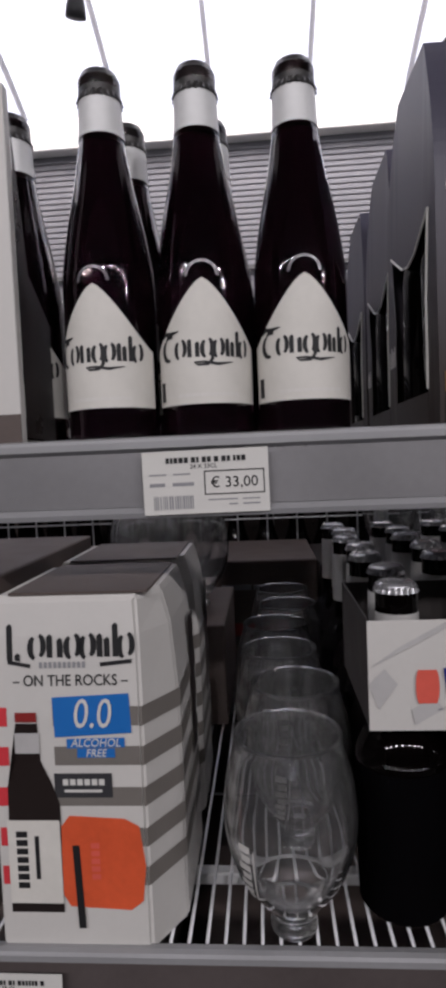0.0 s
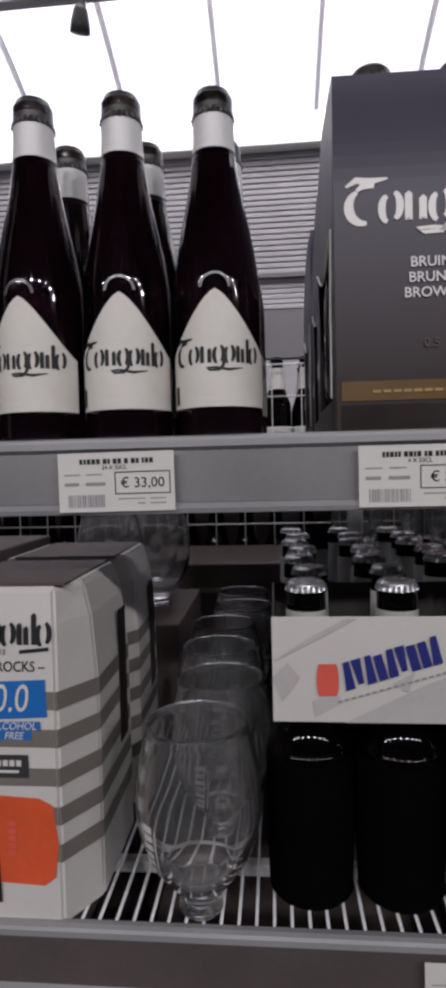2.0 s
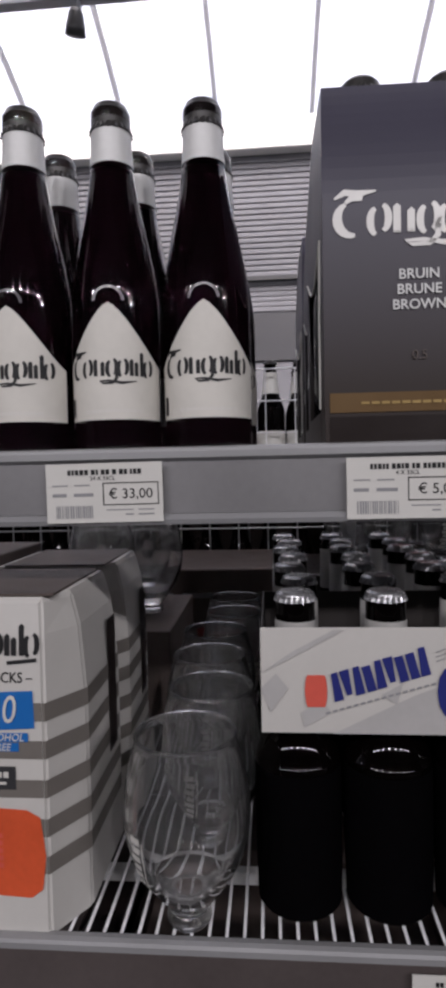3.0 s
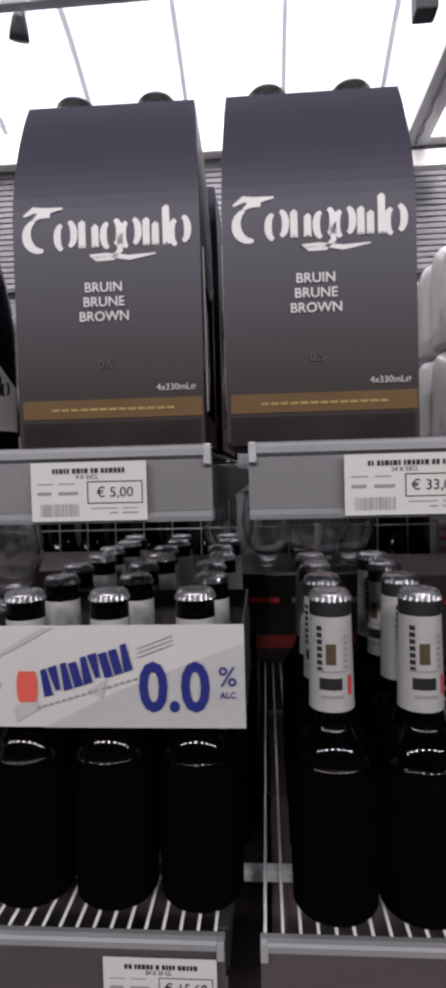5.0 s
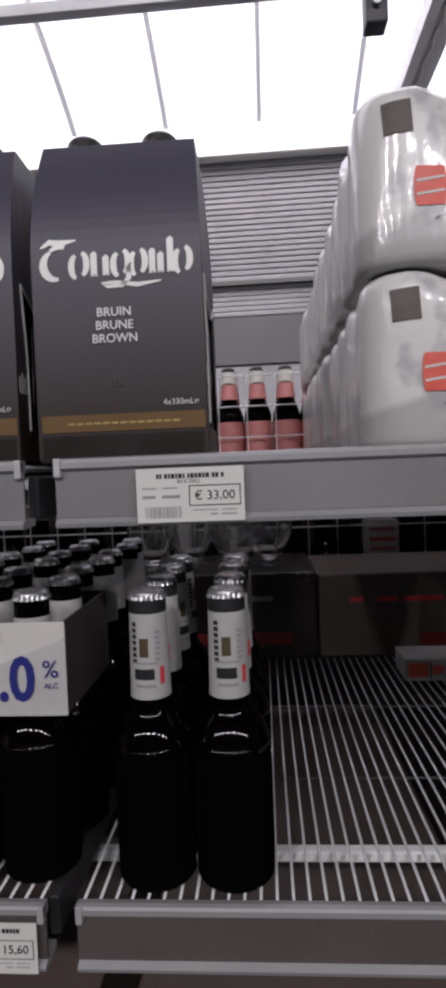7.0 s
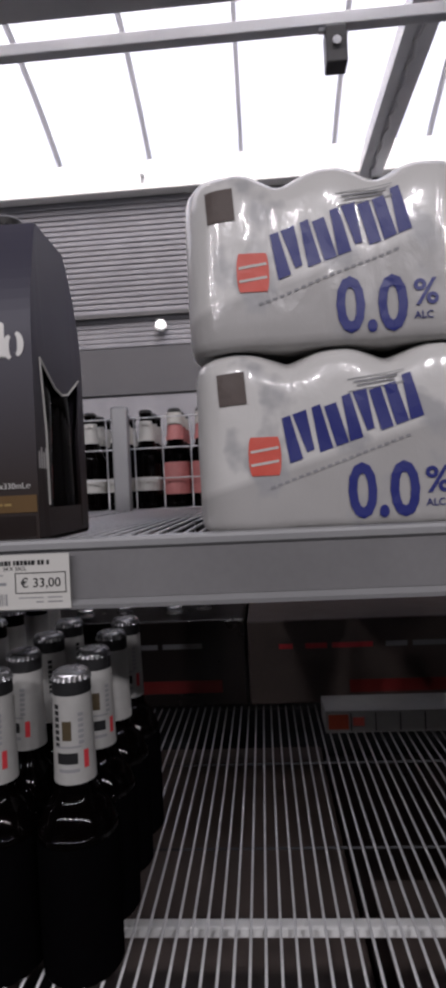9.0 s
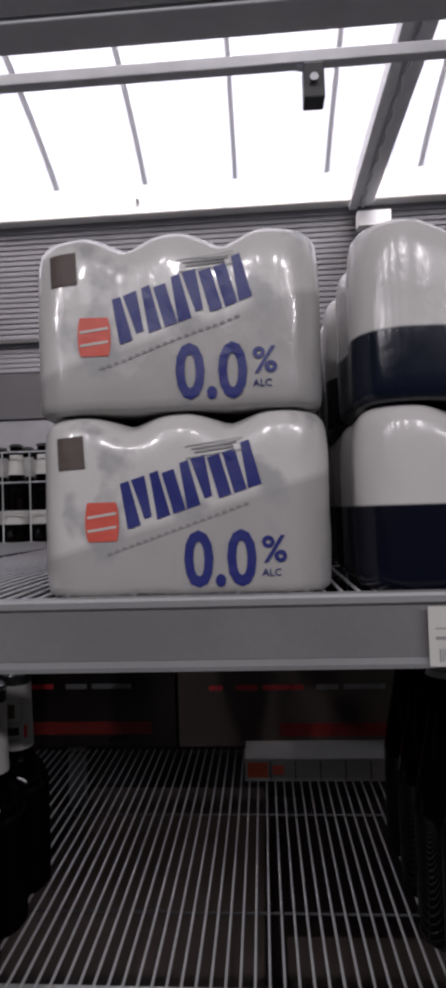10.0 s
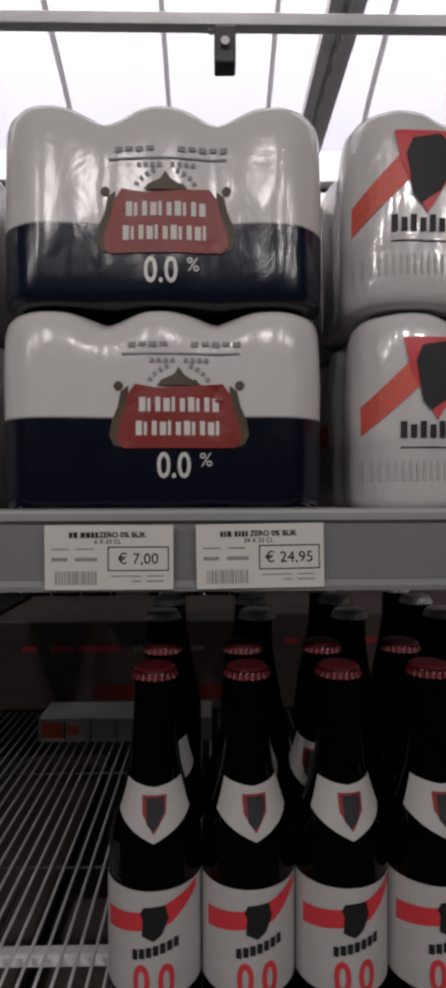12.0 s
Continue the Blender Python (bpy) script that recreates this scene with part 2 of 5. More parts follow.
def wrap_label(profile, low, high, half, off=0.0004, na=24, nz=10):
    """A label wrapped on a turned shape, facing -y: low(a) and high(a) give its edge heights at the angle a."""
    bm = bmesh.new()
    grid = []
    for i in range(na + 1):
        a = -half + 2 * half * i / na
        z0, z1 = low(a), high(a)
        col = []
        for j in range(nz + 1):
            z = z0 + (z1 - z0) * j / nz
            r = radius_at(profile, z) + off
            col.append(bm.verts.new((r * math.sin(a), -r * math.cos(a), z)))
        grid.append(col)
    for i in range(na):
        for j in range(nz):
            bm.faces.new((grid[i][j], grid[i + 1][j], grid[i + 1][j + 1], grid[i][j + 1]))
    bmesh.ops.remove_doubles(bm, verts=bm.verts, dist=1e-6)
    return bm


def crown(z, r=0.0145, h=0.007, teeth=21):
    """A crown cap with its crimped skirt."""
    bm = bmesh.new()
    n = teeth * 4
    prof = [(1.07, 0.0, 0.05), (1.02, 0.0022, 0.03), (0.99, 0.0042, 0.0), (0.96, h * 0.78, 0.0), (0.82, h, 0.0), (0.4, h * 1.05, 0.0)]
    rings = []
    for f, dz, w in prof:
        rings.append([bm.verts.new(((r * (f + w * math.cos(teeth * 2 * math.pi * k / n))) * math.cos(2 * math.pi * k / n), (r * (f + w * math.cos(teeth * 2 * math.pi * k / n))) * math.sin(2 * math.pi * k / n), z + dz)) for k in range(n)])
    for a, b in zip(rings, rings[1:]):
        for k in range(n):
            bm.faces.new((a[k], a[(k + 1) % n], b[(k + 1) % n], b[k]))
    bm.faces.new(rings[0][::-1])
    bm.faces.new(rings[-1])
    return bm


def place(bm, m):
    bmesh.ops.transform(bm, matrix=m, verts=bm.verts)
    return bm


def lettering(body, size, x, z, y=0.0, align="CENTER", shear=0.0, turn=0.0, stretch=1.0, thick=0.0002, bold=0.0):
    """Letters of the built-in font, standing in the xz plane and facing -y."""
    cu = bpy.data.curves.new("letters", "FONT")
    cu.body, cu.size, cu.align_x, cu.align_y, cu.shear, cu.extrude, cu.resolution_u, cu.offset = body, size, align, "CENTER", shear, thick, 3, bold
    ob = bpy.data.objects.new("letters", cu)
    scene.collection.objects.link(ob)
    dg = bpy.context.evaluated_depsgraph_get()
    me = bpy.data.meshes.new_from_object(ob.evaluated_get(dg))
    bm = bmesh.new()
    bm.from_mesh(me)
    bpy.data.objects.remove(ob)
    bpy.data.curves.remove(cu)
    bpy.data.meshes.remove(me)
    place(bm, pose(x, y, z, 90, 0, 0) @ Matrix.Rotation(radians(turn), 4, "Z") @ Matrix.Diagonal((stretch, 1, 1, 1)))
    return bm


def slab(points, y=0.0, thick=0.0003):
    """A thin flat print in the xz plane, facing -y, from its outline."""
    bm = bmesh.new()
    f = bm.faces.new([bm.verts.new((px, y, pz)) for px, pz in points])
    bmesh.ops.triangulate(bm, faces=[f])
    bm.normal_update()
    if sum(q.normal.y for q in bm.faces) > 0:
        bmesh.ops.reverse_faces(bm, faces=bm.faces)
    return bm


def join(*bms):
    out = bmesh.new()
    for b in bms:
        me = bpy.data.meshes.new("t")
        b.to_mesh(me)
        b.free()
        out.from_mesh(me)
        bpy.data.meshes.remove(me)
    return out


def rect(x0, x1, z0, z1, turn=0.0):
    c, s = math.cos(radians(turn)), math.sin(radians(turn))
    mx, mz = (x0 + x1) / 2, (z0 + z1) / 2
    return [(mx + c * (px - mx) - s * (pz - mz), mz + s * (px - mx) + c * (pz - mz)) for px, pz in ((x0, z0), (x1, z0), (x1, z1), (x0, z1))]


def bars(specs, y):
    return join(*[slab(rect(*q), y) for q in specs])


def band(points, widths, y=0.0):
    """A pen stroke of changing width along a line in the xz plane."""
    left, right = [], []
    for i, (px, pz) in enumerate(points):
        (ax, az), (bx, bz) = points[max(0, i - 1)], points[min(len(points) - 1, i + 1)]
        n = math.hypot(bx - ax, bz - az) or 1.0
        ox, oz = -(bz - az) / n * widths[i] / 2, (bx - ax) / n * widths[i] / 2
        left.append((px + ox, pz + oz))
        right.append((px - ox, pz - oz))
    return join(*[slab([left[i], left[i + 1], right[i + 1], right[i]], y) for i in range(len(points) - 1)])


def pen_mark(x0, x1, z, h, y=0.0, pen=0.24, flourish=True):
    """A brand mark as plain pen shapes: a crescent, bracket strokes, stems and a sweep; it spells nothing."""
    w = x1 - x0
    at = lambda a, c: (x0 + w * a, z + h * c)
    t = h * pen
    out = []
    def ring(a, r, lo=0.0, hi=0.82):
        for side in (-1, 1):
            pts = [at(a + side * r * math.cos(q) ** 0.7, (lo + hi) / 2 + (hi - lo) / 2 * math.sin(q) + 0.05 * side) for q in [-1.28 + 2.56 * k / 8 for k in range(9)]]
            out.append(band(pts, [t * (0.45 + 0.55 * math.sin(math.pi * (k + 0.6) / 9.2)) for k in range(9)], y))
    def stem(a, lo, hi):
        out.append(band([at(a - 0.008, lo + 0.06), at(a, lo), at(a, hi - 0.05), at(a - 0.008, hi)], [t * 0.5, t, t, t * 0.6], y))
    def arch(a, b):
        stem(a, 0.0, 0.84)
        stem(b, 0.0, 0.70)
    if flourish:
        out.append(band([at(0.13 - 0.10 * math.cos(q), 0.50 + 0.62 * math.sin(q)) for q in [1.9 - 3.6 * k / 10 + 0.0 for k in range(4)][::-1]], [t * 0.4, t * 0.8, t, t * 0.7], y))
        out.append(band([at(0.10 + 0.085 * math.cos(q), 0.46 + 0.50 * math.sin(q)) for q in [2.0 + 2.9 * k / 10 for k in range(11)]], [t * (0.5 + 0.8 * math.sin(math.pi * k / 10)) for k in range(11)], y))
        out.append(band([at(0.0, 1.08), at(0.06, 1.28), at(0.13, 1.22), at(0.24, 1.30)], [t * 0.3, t * 0.9, t * 1.0, t * 0.25], y))
    else:
        stem(0.04, -0.1, 1.25)
        stem(0.10, -0.1, 0.15)
    ring(0.255, 0.052)
    arch(0.355, 0.435)
    ring(0.535, 0.050)
    ring(0.650, 0.048)
    arch(0.745, 0.800)
    stem(0.865, 0.0, 1.22)
    ring(0.945, 0.050)
    if flourish:
        out.append(band([at(0.585, 0.30), at(0.585, -0.12), at(0.54, -0.36), at(0.44, -0.38), at(0.40, -0.26), at(0.50, -0.24), at(0.64, -0.36), at(0.80, -0.26)], [t * 0.8, t * 0.8, t * 0.6, t * 0.5, t * 0.4, t * 0.5, t * 0.7, t * 0.2], y))
    return join(*out)


def bar_mark(x0, x1, z, h, y, n):
    """A row of plain upright bars, wide and narrow by turns, in place of a mark."""
    pitch = (x1 - x0) / n
    return join(*[slab(rect(x0 + pitch * (i + 0.12), x0 + pitch * (i + (0.90, 0.52, 0.74)[i % 3]), z, z + h * (1.0, 0.92)[i % 2]), y) for i in range(n)])


def slant_mark(x0, x1, z, h, y, turn):
    """A heavy slanted brand mark as plain wedges and blocks; it spells nothing."""
    w = x1 - x0
    q = lambda pts: slab([(x0 + w * a, z + h * c) for a, c in pts], y)
    out = []
    for k in range(9):
        a, up = 0.11 * k, k % 2 == 0
        if k in (3, 6, 7):
            out.append(q([(a - 0.008, 0.0), (a + 0.082, 0.0), (a + 0.090, 0.92), (a + 0.002, 0.92)]))
        elif up:
            out.append(q([(a - 0.018, 0.0), (a + 0.078, 0.0), (a + 0.092, 1.0), (a + 0.030, 1.0)]))
        else:
            out.append(q([(a + 0.008, 0.10), (a + 0.062, 0.10), (a + 0.100, 1.0), (a + 0.0, 1.0)]))
    bm = join(*out)
    c = Vector(((x0 + x1) / 2, y, z + h / 2))
    return place(bm, Matrix.Translation(c) @ Matrix.Rotation(radians(-turn), 4, "Y") @ Matrix.Translation(-c))


def onto(bm, surface, off=0.0006):
    """Lays a print that faces -y on a curved front: surface(x, z) gives the y of the front."""
    for v in bm.verts:
        v.co.y = surface(v.co.x, v.co.z) - off + v.co.y
    return bm


def cut_fine(bm, step=0.008):
    """Splits a flat print so that it can bend."""
    bmesh.ops.triangulate(bm, faces=bm.faces)
    for _ in range(5):
        long = [e for e in bm.edges if e.calc_length() > step]
        if not long:
            break
        bmesh.ops.subdivide_edges(bm, edges=long, cuts=1)
        bmesh.ops.triangulate(bm, faces=[f for f in bm.faces if len(f.verts) > 3])
    return bm


def around(bm, profile, off=0.0007):
    """Wraps a flat print that faces -y round a turned shape."""
    for v in bm.verts:
        r = radius_at(profile, v.co.z) + off - v.co.y
        a = v.co.x / r
        v.co.x, v.co.y = r * math.sin(a), -r * math.cos(a)
    return bm


LIP_Y, TOP_Z, LOW_Z = 0.32, 1.482, 1.165
BACK_Y, MID_Y = 0.885, 1.19

# ---- the hall ----
X0, X1, Y0, Y1 = -5.0, 7.0, -3.0, 5.2
tagged(part("floor", boxes((X0, X1, Y0, Y1, -0.1, 0.0)), CONCRETE), "grey concrete shop floor under the racks", "floor", kind="structure")


def vault(y):
    return 5.14 - 0.69 * (y / 5.2) ** 4


# unseen walls added to close the hall, dark so that bottles reflect black
for nm, a in (("wall_west", (X0 - 0.2, X0, Y0 - 0.2, Y1 + 0.2, 0, 5.3)), ("wall_east", (X1, X1 + 0.2, Y0 - 0.2, Y1 + 0.2, 0, 5.3)), ("wall_south", (X0, X1, Y0 - 0.2, Y0, 0, 5.3))):
    tagged(part(nm, boxes(a), DARK_WALL), "added unseen plain dark wall closing the hall", "wall", kind="structure")
# unseen ceiling added to keep roof light off the aisle side
tagged(part("ceiling", boxes((X0, X1, Y0, 1.0, 5.18, 5.34)), DARK_WALL), "added unseen dark ceiling blocking roof light over the aisle", "ceiling", kind="structure")
north = tagged(part("wall_north", boxes((X0, X1, Y1 + 0.03, Y1 + 0.25, 0, 4.45)), SIDING), "grey ribbed metal hall wall", "wall", kind="structure")
for k in range(27):
    z = 3.155 + 0.0485 * k if k < 21 else 2.85 + 0.044 * (k - 21)
    part("slat", boxes((X0, X1, Y1 + 0.018, Y1 + 0.032, z, z + 0.038), bevel=0.005), SIDING, north)
part("rail", boxes((X0, X1, Y1 - 0.03, Y1 + 0.03, 3.108, 3.145)), DARK_PLASTIC, north)
part("lower_panel", boxes((X0, X1, Y1 - 0.02, Y1 + 0.03, 2.42, 2.83)), LIP_DARK, north)
part("lower_panel", boxes((X0, X1, Y1 - 0.01, Y1 + 0.03, 0.4, 2.40)), SIDING, north)
tagged(part("trim", boxes((X0, X1, Y1 - 0.10, Y1 + 0.03, 4.185, 4.445), bevel=0.012), WHITE_PAINT), "white painted gutter board under the roof", "trim", kind="structure")
part("hook", boxes((-0.33, -0.30, Y1 - 0.16, Y1 - 0.10, 4.29, 4.30), (-0.32, -0.31, Y1 - 0.13, Y1 - 0.12, 4.30, 4.36), bevel=0.001), ROOF_STEEL, north)

# vaulted roof of opal sheets on thin curved ribs
roof = empty("roof", "white translucent vaulted roof with thin ribs", "roof", kind="structure")
RIB0, RIB = 0.552, 0.808
kx = [RIB0 + RIB * k for k in range(-8, 10)]
ys = [0.9 + (Y1 - 0.9) * i / 24 for i in range(25)]
for xa, xb in zip(kx, kx[1:]):
    bm = bmesh.new()
    v = [(bm.verts.new((xa, y, vault(y) + 0.03)), bm.verts.new((xb, y, vault(y) + 0.03))) for y in ys]
    for p, q in zip(v, v[1:]):
        bm.faces.new((p[0], p[1], q[1], q[0]))
    pane = part("pane", bm, OPAL, roof, smooth=True)
    pane.visible_shadow = False
for x in kx:
    bm = bmesh.new()
    w = 0.017
    prof = [[bm.verts.new((x + dx, y, vault(y) + dz)) for dx, dz in ((-w, -0.005), (w, -0.005), (w, 0.028), (-w, 0.028))] for y in ys]
    for p, q in zip(prof, prof[1:]):
        for k in range(4):
            bm.faces.new((p[k], p[(k + 1) % 4], q[(k + 1) % 4], q[k]))
    part("rib", bm, RIB_MAT, roof)
tagged(part("rail_beam", boxes((X0, X1, 2.19, 2.235, 3.238, 3.286), bevel=0.004), ROOF_STEEL), "slim grey steel rail under the roof", "beam", kind="structure")
tagged(part("ceiling_beam", boxes((X0, X1, 1.64, 1.755, 3.128, 3.40), (X0, X1, 1.765, 1.90, 3.12, 3.40), bevel=0.006), ROOF_STEEL), "broad grey steel beam under the roof", "beam", kind="structure")
girder = empty("roof_girder", "grey steel roof girder with a cable along it", "beam", kind="structure")
part("web", boxes((1.56, 1.74, 1.0, 5.12, 4.14, 4.32), bevel=0.01), ROOF_STEEL, girder)
part("flange", boxes((1.53, 1.60, 1.0, 5.12, 4.11, 4.137), bevel=0.004), ROOF_STEEL, girder)
cu = bpy.data.curves.new("cable", "CURVE")
cu.dimensions, cu.bevel_depth = "3D", 0.010
sp = cu.splines.new("POLY")
cy = [1.2 + 3.9 * i / 60 for i in range(61)]
sp.points.add(len(cy) - 1)
for i, y in enumerate(cy):
    sp.points[i].co = (1.635 + 0.014 * math.sin(i * 1.7), y, 4.122 + 0.008 * math.sin(i * 2.3), 1)
cu.materials.append(CAP_PALE)
cable = new("cable", cu)
cable.parent = girder
part("end_plate", boxes((1.58, 1.86, 4.98, 5.08, 3.90, 4.03), bevel=0.006), WHITE_PAINT, girder)

speaker = empty("loudspeaker", "small dark box loudspeaker hanging from the roof rail", "loudspeaker")
part("body", boxes((0.905, 0.985, 2.17, 2.25, 3.085, 3.225), bevel=0.007), DARK_PLASTIC, speaker)
part("bracket", boxes((0.885, 0.95, 2.20, 2.22, 3.222, 3.240), bevel=0.002), ROOF_STEEL, speaker)
part("cone", place(lathe([(0.002, 0.0), (0.010, 0.002), (0.016, 0.006)], 20), pose(0.945, 2.168, 3.16, 90)), ROOF_STEEL, speaker)
spot = empty("spotlight", "dark unlit cone spotlight under the roof rail", "spotlight")
part("shade", place(lathe([(0.038, 0.0), (0.035, 0.03), (0.026, 0.07), (0.018, 0.085)], 24), pose(-0.555, 2.21, 3.115, 20, 10)), DARK_PLASTIC, spot, smooth=True)
part("arm", boxes((-0.545, -0.530, 2.205, 2.220, 3.18, 3.240)), ROOF_STEEL, spot)
for x, z in ((-0.23, 3.01), (-1.03, 2.57)):
    wl = empty("wall_lamp", "small bright round wall lamp", "lamp", group="wall lamps")
    part("base", place(lathe([(0.05, 0.0), (0.05, 0.02), (0.03, 0.03)], 20), pose(x, Y1 - 0.022, z, 90)), WHITE_PAINT, wl)
    part("bulb", place(lathe(smooth_profile([(0.004, 0.0), (0.036, 0.012), (0.045, 0.035), (0.030, 0.062), (0.004, 0.072)]), 20), pose(x, Y1 - 0.052, z, 90) @ Matrix.Scale(0.6, 4)), BULB, wl, smooth=True)

# ---- the rack: two wire shelves with grey lips, posts and a mesh back ----
def wire(bm, a, b, r=0.00125, seg=6):
    d = Vector(b) - Vector(a)
    bmesh.ops.create_cone(bm, cap_ends=True, segments=seg, radius1=r, radius2=r, depth=d.length, matrix=Matrix.Translation((Vector(a) + Vector(b)) / 2) @ d.to_track_quat("Z", "Y").to_matrix().to_4x4())


def wire_shelf(name, x0, x1, y0, y1, z, label, pitch=0.0117):
    sh = empty(name, label, "wire shelf")
    bm = bmesh.new()
    wire(bm, (0, y0, 0), (0, y1, 0))
    me = mesh_of(bm, "wire", STEEL)
    n = int((x1 - x0) / pitch)
    for i in range(n + 1):
        w = new("wire", me)
        w.parent, w.location = sh, (x0 + pitch * i, 0, z - 0.0013)
    for y in (y0 + 0.004, y0 + 0.18, y0 + 0.36, y1 - 0.004):
        bm = bmesh.new()
        wire(bm, (x0, y, z - 0.0042), (x1, y, z - 0.0040), 0.0013, 8)
        part("cross_bar", bm, LIP_DARK, sh, smooth=True)
    return sh


def lip(x0, x1, z1, label, face):
    """A folded grey front edge: rounded top rail, ticket channel and lower bead."""
    e = empty("shelf_lip", label, "shelf edge", None, "shelf lips")
    for nm, pr, m in (("top_rail", [(0.0085, 0.0005), (0.004, 0.001), (0.001, 0.0), (0, -0.002), (0.0, -0.006), (0.003, -0.008), (0.0085, -0.008)], LIP),
                      ("ticket_channel", [(0.0034, -0.0083), (0.0034, -0.0405), (0.0060, -0.0405), (0.0060, -0.0083)], face),
                      ("lower_bead", [(0.0036, -0.0408), (-0.001, -0.044), (0.0, -0.047), (0.004, -0.0475), (0.022, -0.046), (0.022, -0.0408)], LIP)):
        bm = bmesh.new()
        ends = [[bm.verts.new((x, LIP_Y + y, z1 + z)) for y, z in pr] for x in (x0, x1)]
        for k in range(len(pr)):
            bm.faces.new((ends[0][k], ends[1][k], ends[1][(k + 1) % len(pr)], ends[0][(k + 1) % len(pr)]))
        bm.faces.new(ends[0][::-1])
        bm.faces.new(ends[1])
        bmesh.ops.recalc_face_normals(bm, faces=bm.faces)
        part(nm, bm, m, e)
    for x in (x0, x1):
        d = 0.0025 if x == x0 else -0.0025
        part("end_clip", boxes((min(x, x + 2 * d), max(x, x + 2 * d), LIP_Y - 0.0012, LIP_Y + 0.004, z1 - 0.012, z1 + 0.001), bevel=0.0008), CAP_PALE, e)
    return e


GAP = (0.301, 0.324)
XA, XB = -0.75, 1.75
for z, nm in ((TOP_Z, "upper"), (LOW_Z, "lower")):
    for a, b in ((XA, GAP[0]), (GAP[1], XB)):
        lip(a, b, z + 0.002, "brushed grey metal ticket edge of the " + nm + " shelf", LIP_FACE if z == TOP_Z else LIP_FACE_SHADED)
        wire_shelf("wire_shelf", a + 0.003, b - 0.003, LIP_Y + 0.009, MID_Y if z == TOP_Z else BACK_Y, z, "parallel steel wires of the " + nm + " shelf")
for x in (0.298, XA - 0.02, XB + 0.02):
    po = empty("rack_post", "dark steel upright post of the shelf rack", "post", group="rack posts")
    part("post", boxes((x - 0.020, x + 0.014, MID_Y - 0.03, MID_Y - 0.005, 0, 1.70), bevel=0.004), LIP, po)
    for z in (TOP_Z, LOW_Z, 0.75):
        part("bracket", boxes((x - 0.004, x + 0.004, LIP_Y + 0.028, MID_Y - 0.032, z - 0.04, z - 0.010), bevel=0.001), LIP_DARK, po)


def mesh_panel(x0, x1, y, z0, z1, step=0.061):
    f = empty("mesh_panel", "grey steel wire grid behind the shelf", "wire grid")
    nz = round((z1 - z0) / 0.066)
    for i in range(int((x1 - x0) / step) + 1):
        bm = bmesh.new()
        wire(bm, (x0 + step * i, y, z0), (x0 + step * i, y, z1), 0.0013)
        part("wire", bm, STEEL, f, smooth=True)
    for j in range(nz + 1):
        bm = bmesh.new()
        wire(bm, (x0, y + 0.003, z0 + j * (z1 - z0) / nz), (x1, y + 0.003, z0 + j * (z1 - z0) / nz), 0.0015)
        part("wire", bm, STEEL, f, smooth=True)


mesh_panel(0.318 - 0.061 * 17, XB, 1.20, 1.217, 1.679)

def pieces(bm):
    """Splits a mesh into its loose pieces, each a mesh of its own."""
    bm.verts.ensure_lookup_table()
    left, out = set(bm.verts), []
    while left:
        start = min(left, key=lambda v: v.index)
        seen, todo = {start}, [start]
        while todo:
            for e in todo.pop().link_edges:
                for v in e.verts:
                    if v not in seen:
                        seen.add(v)
                        todo.append(v)
        left -= seen
        one, to = bmesh.new(), {}
        for v in sorted(seen, key=lambda q: q.index):
            to[v] = one.verts.new(v.co)
        for f in bm.faces:
            if f.verts[0] in seen:
                one.faces.new([to[v] for v in f.verts])
        out.append(one)
    bm.free()
    return out


# ---- shelf tickets ----
def ticket(x, z, price, words, size="", tilt=0.0, y=None):
    """A paper price ticket 73 mm wide; unreadable print becomes bars."""
    w, h = 0.0735, 0.037
    y = LIP_Y - 0.0022 if y is None else y
    t = empty("price_ticket", "white paper shelf ticket with a boxed price", "price tag", pose(x, y, z, 0, tilt, 0), "shelf tickets")
    sheet = part("paper", boxes((0, w, 0, 0.0006, -h, 0)), PAPER, t)
    part("price", lettering(price, 0.0088, 0.0535, -0.0195, -0.0002), INK, sheet)
    fr = [(0.036, 0.071, -0.0128, -0.0122), (0.036, 0.071, -0.0262, -0.0256), (0.036, 0.0366, -0.0262, -0.0122), (0.0704, 0.071, -0.0262, -0.0122)]
    part("price_frame", bars(fr, -0.0004), INK, sheet)
    rnd = random.Random(int(x * 1000))
    code, px = [], 0.006
    while px < 0.030:
        bw = rnd.choice((0.0004, 0.0007, 0.001))
        code.append((px, px + bw, -0.034, -0.0262))
        px += bw + rnd.choice((0.0005, 0.0009))
    tagged(part("barcode", bars(code, -0.0003), GREY_INK, sheet), kind="stuff")
    title, px = [], 0.014
    while px < (0.029 if words else 0.060):
        bw = rnd.uniform(0.0012, 0.0026)
        title.append((px, px + bw, -0.0072, -0.0040))
        px += bw + rnd.choice((0.0006, 0.0006, 0.0018))
    tagged(part("title_print", bars(title, -0.0003), INK, sheet), kind="stuff")
    if words:
        part("title", lettering(words, 0.0043, 0.031, -0.0056, -0.0002, "LEFT", bold=0.0001), INK, sheet)
    small = [(0.004, 0.014, -0.0140, -0.0132), (0.018, 0.028, -0.0140, -0.0132), (0.004, 0.013, -0.0205, -0.0185), (0.0175, 0.030, -0.0205, -0.0185),
             (0.038, 0.055, -0.0295, -0.0288), (0.058, 0.068, -0.0295, -0.0288), (0.050, 0.055, -0.0325, -0.0316), (0.058, 0.068, -0.0325, -0.0316)]
    tagged(part("small_print", bars(small, -0.0003), GREY_INK, sheet), kind="stuff")
    if size:
        part("size_line", lettering(size, 0.0036, 0.036, -0.0095, -0.0002), INK, sheet)
    return t


TZ = 1.4755
ticket(0.0015, TZ, "€ 33,00", "", "24 X 33CL", -0.5)
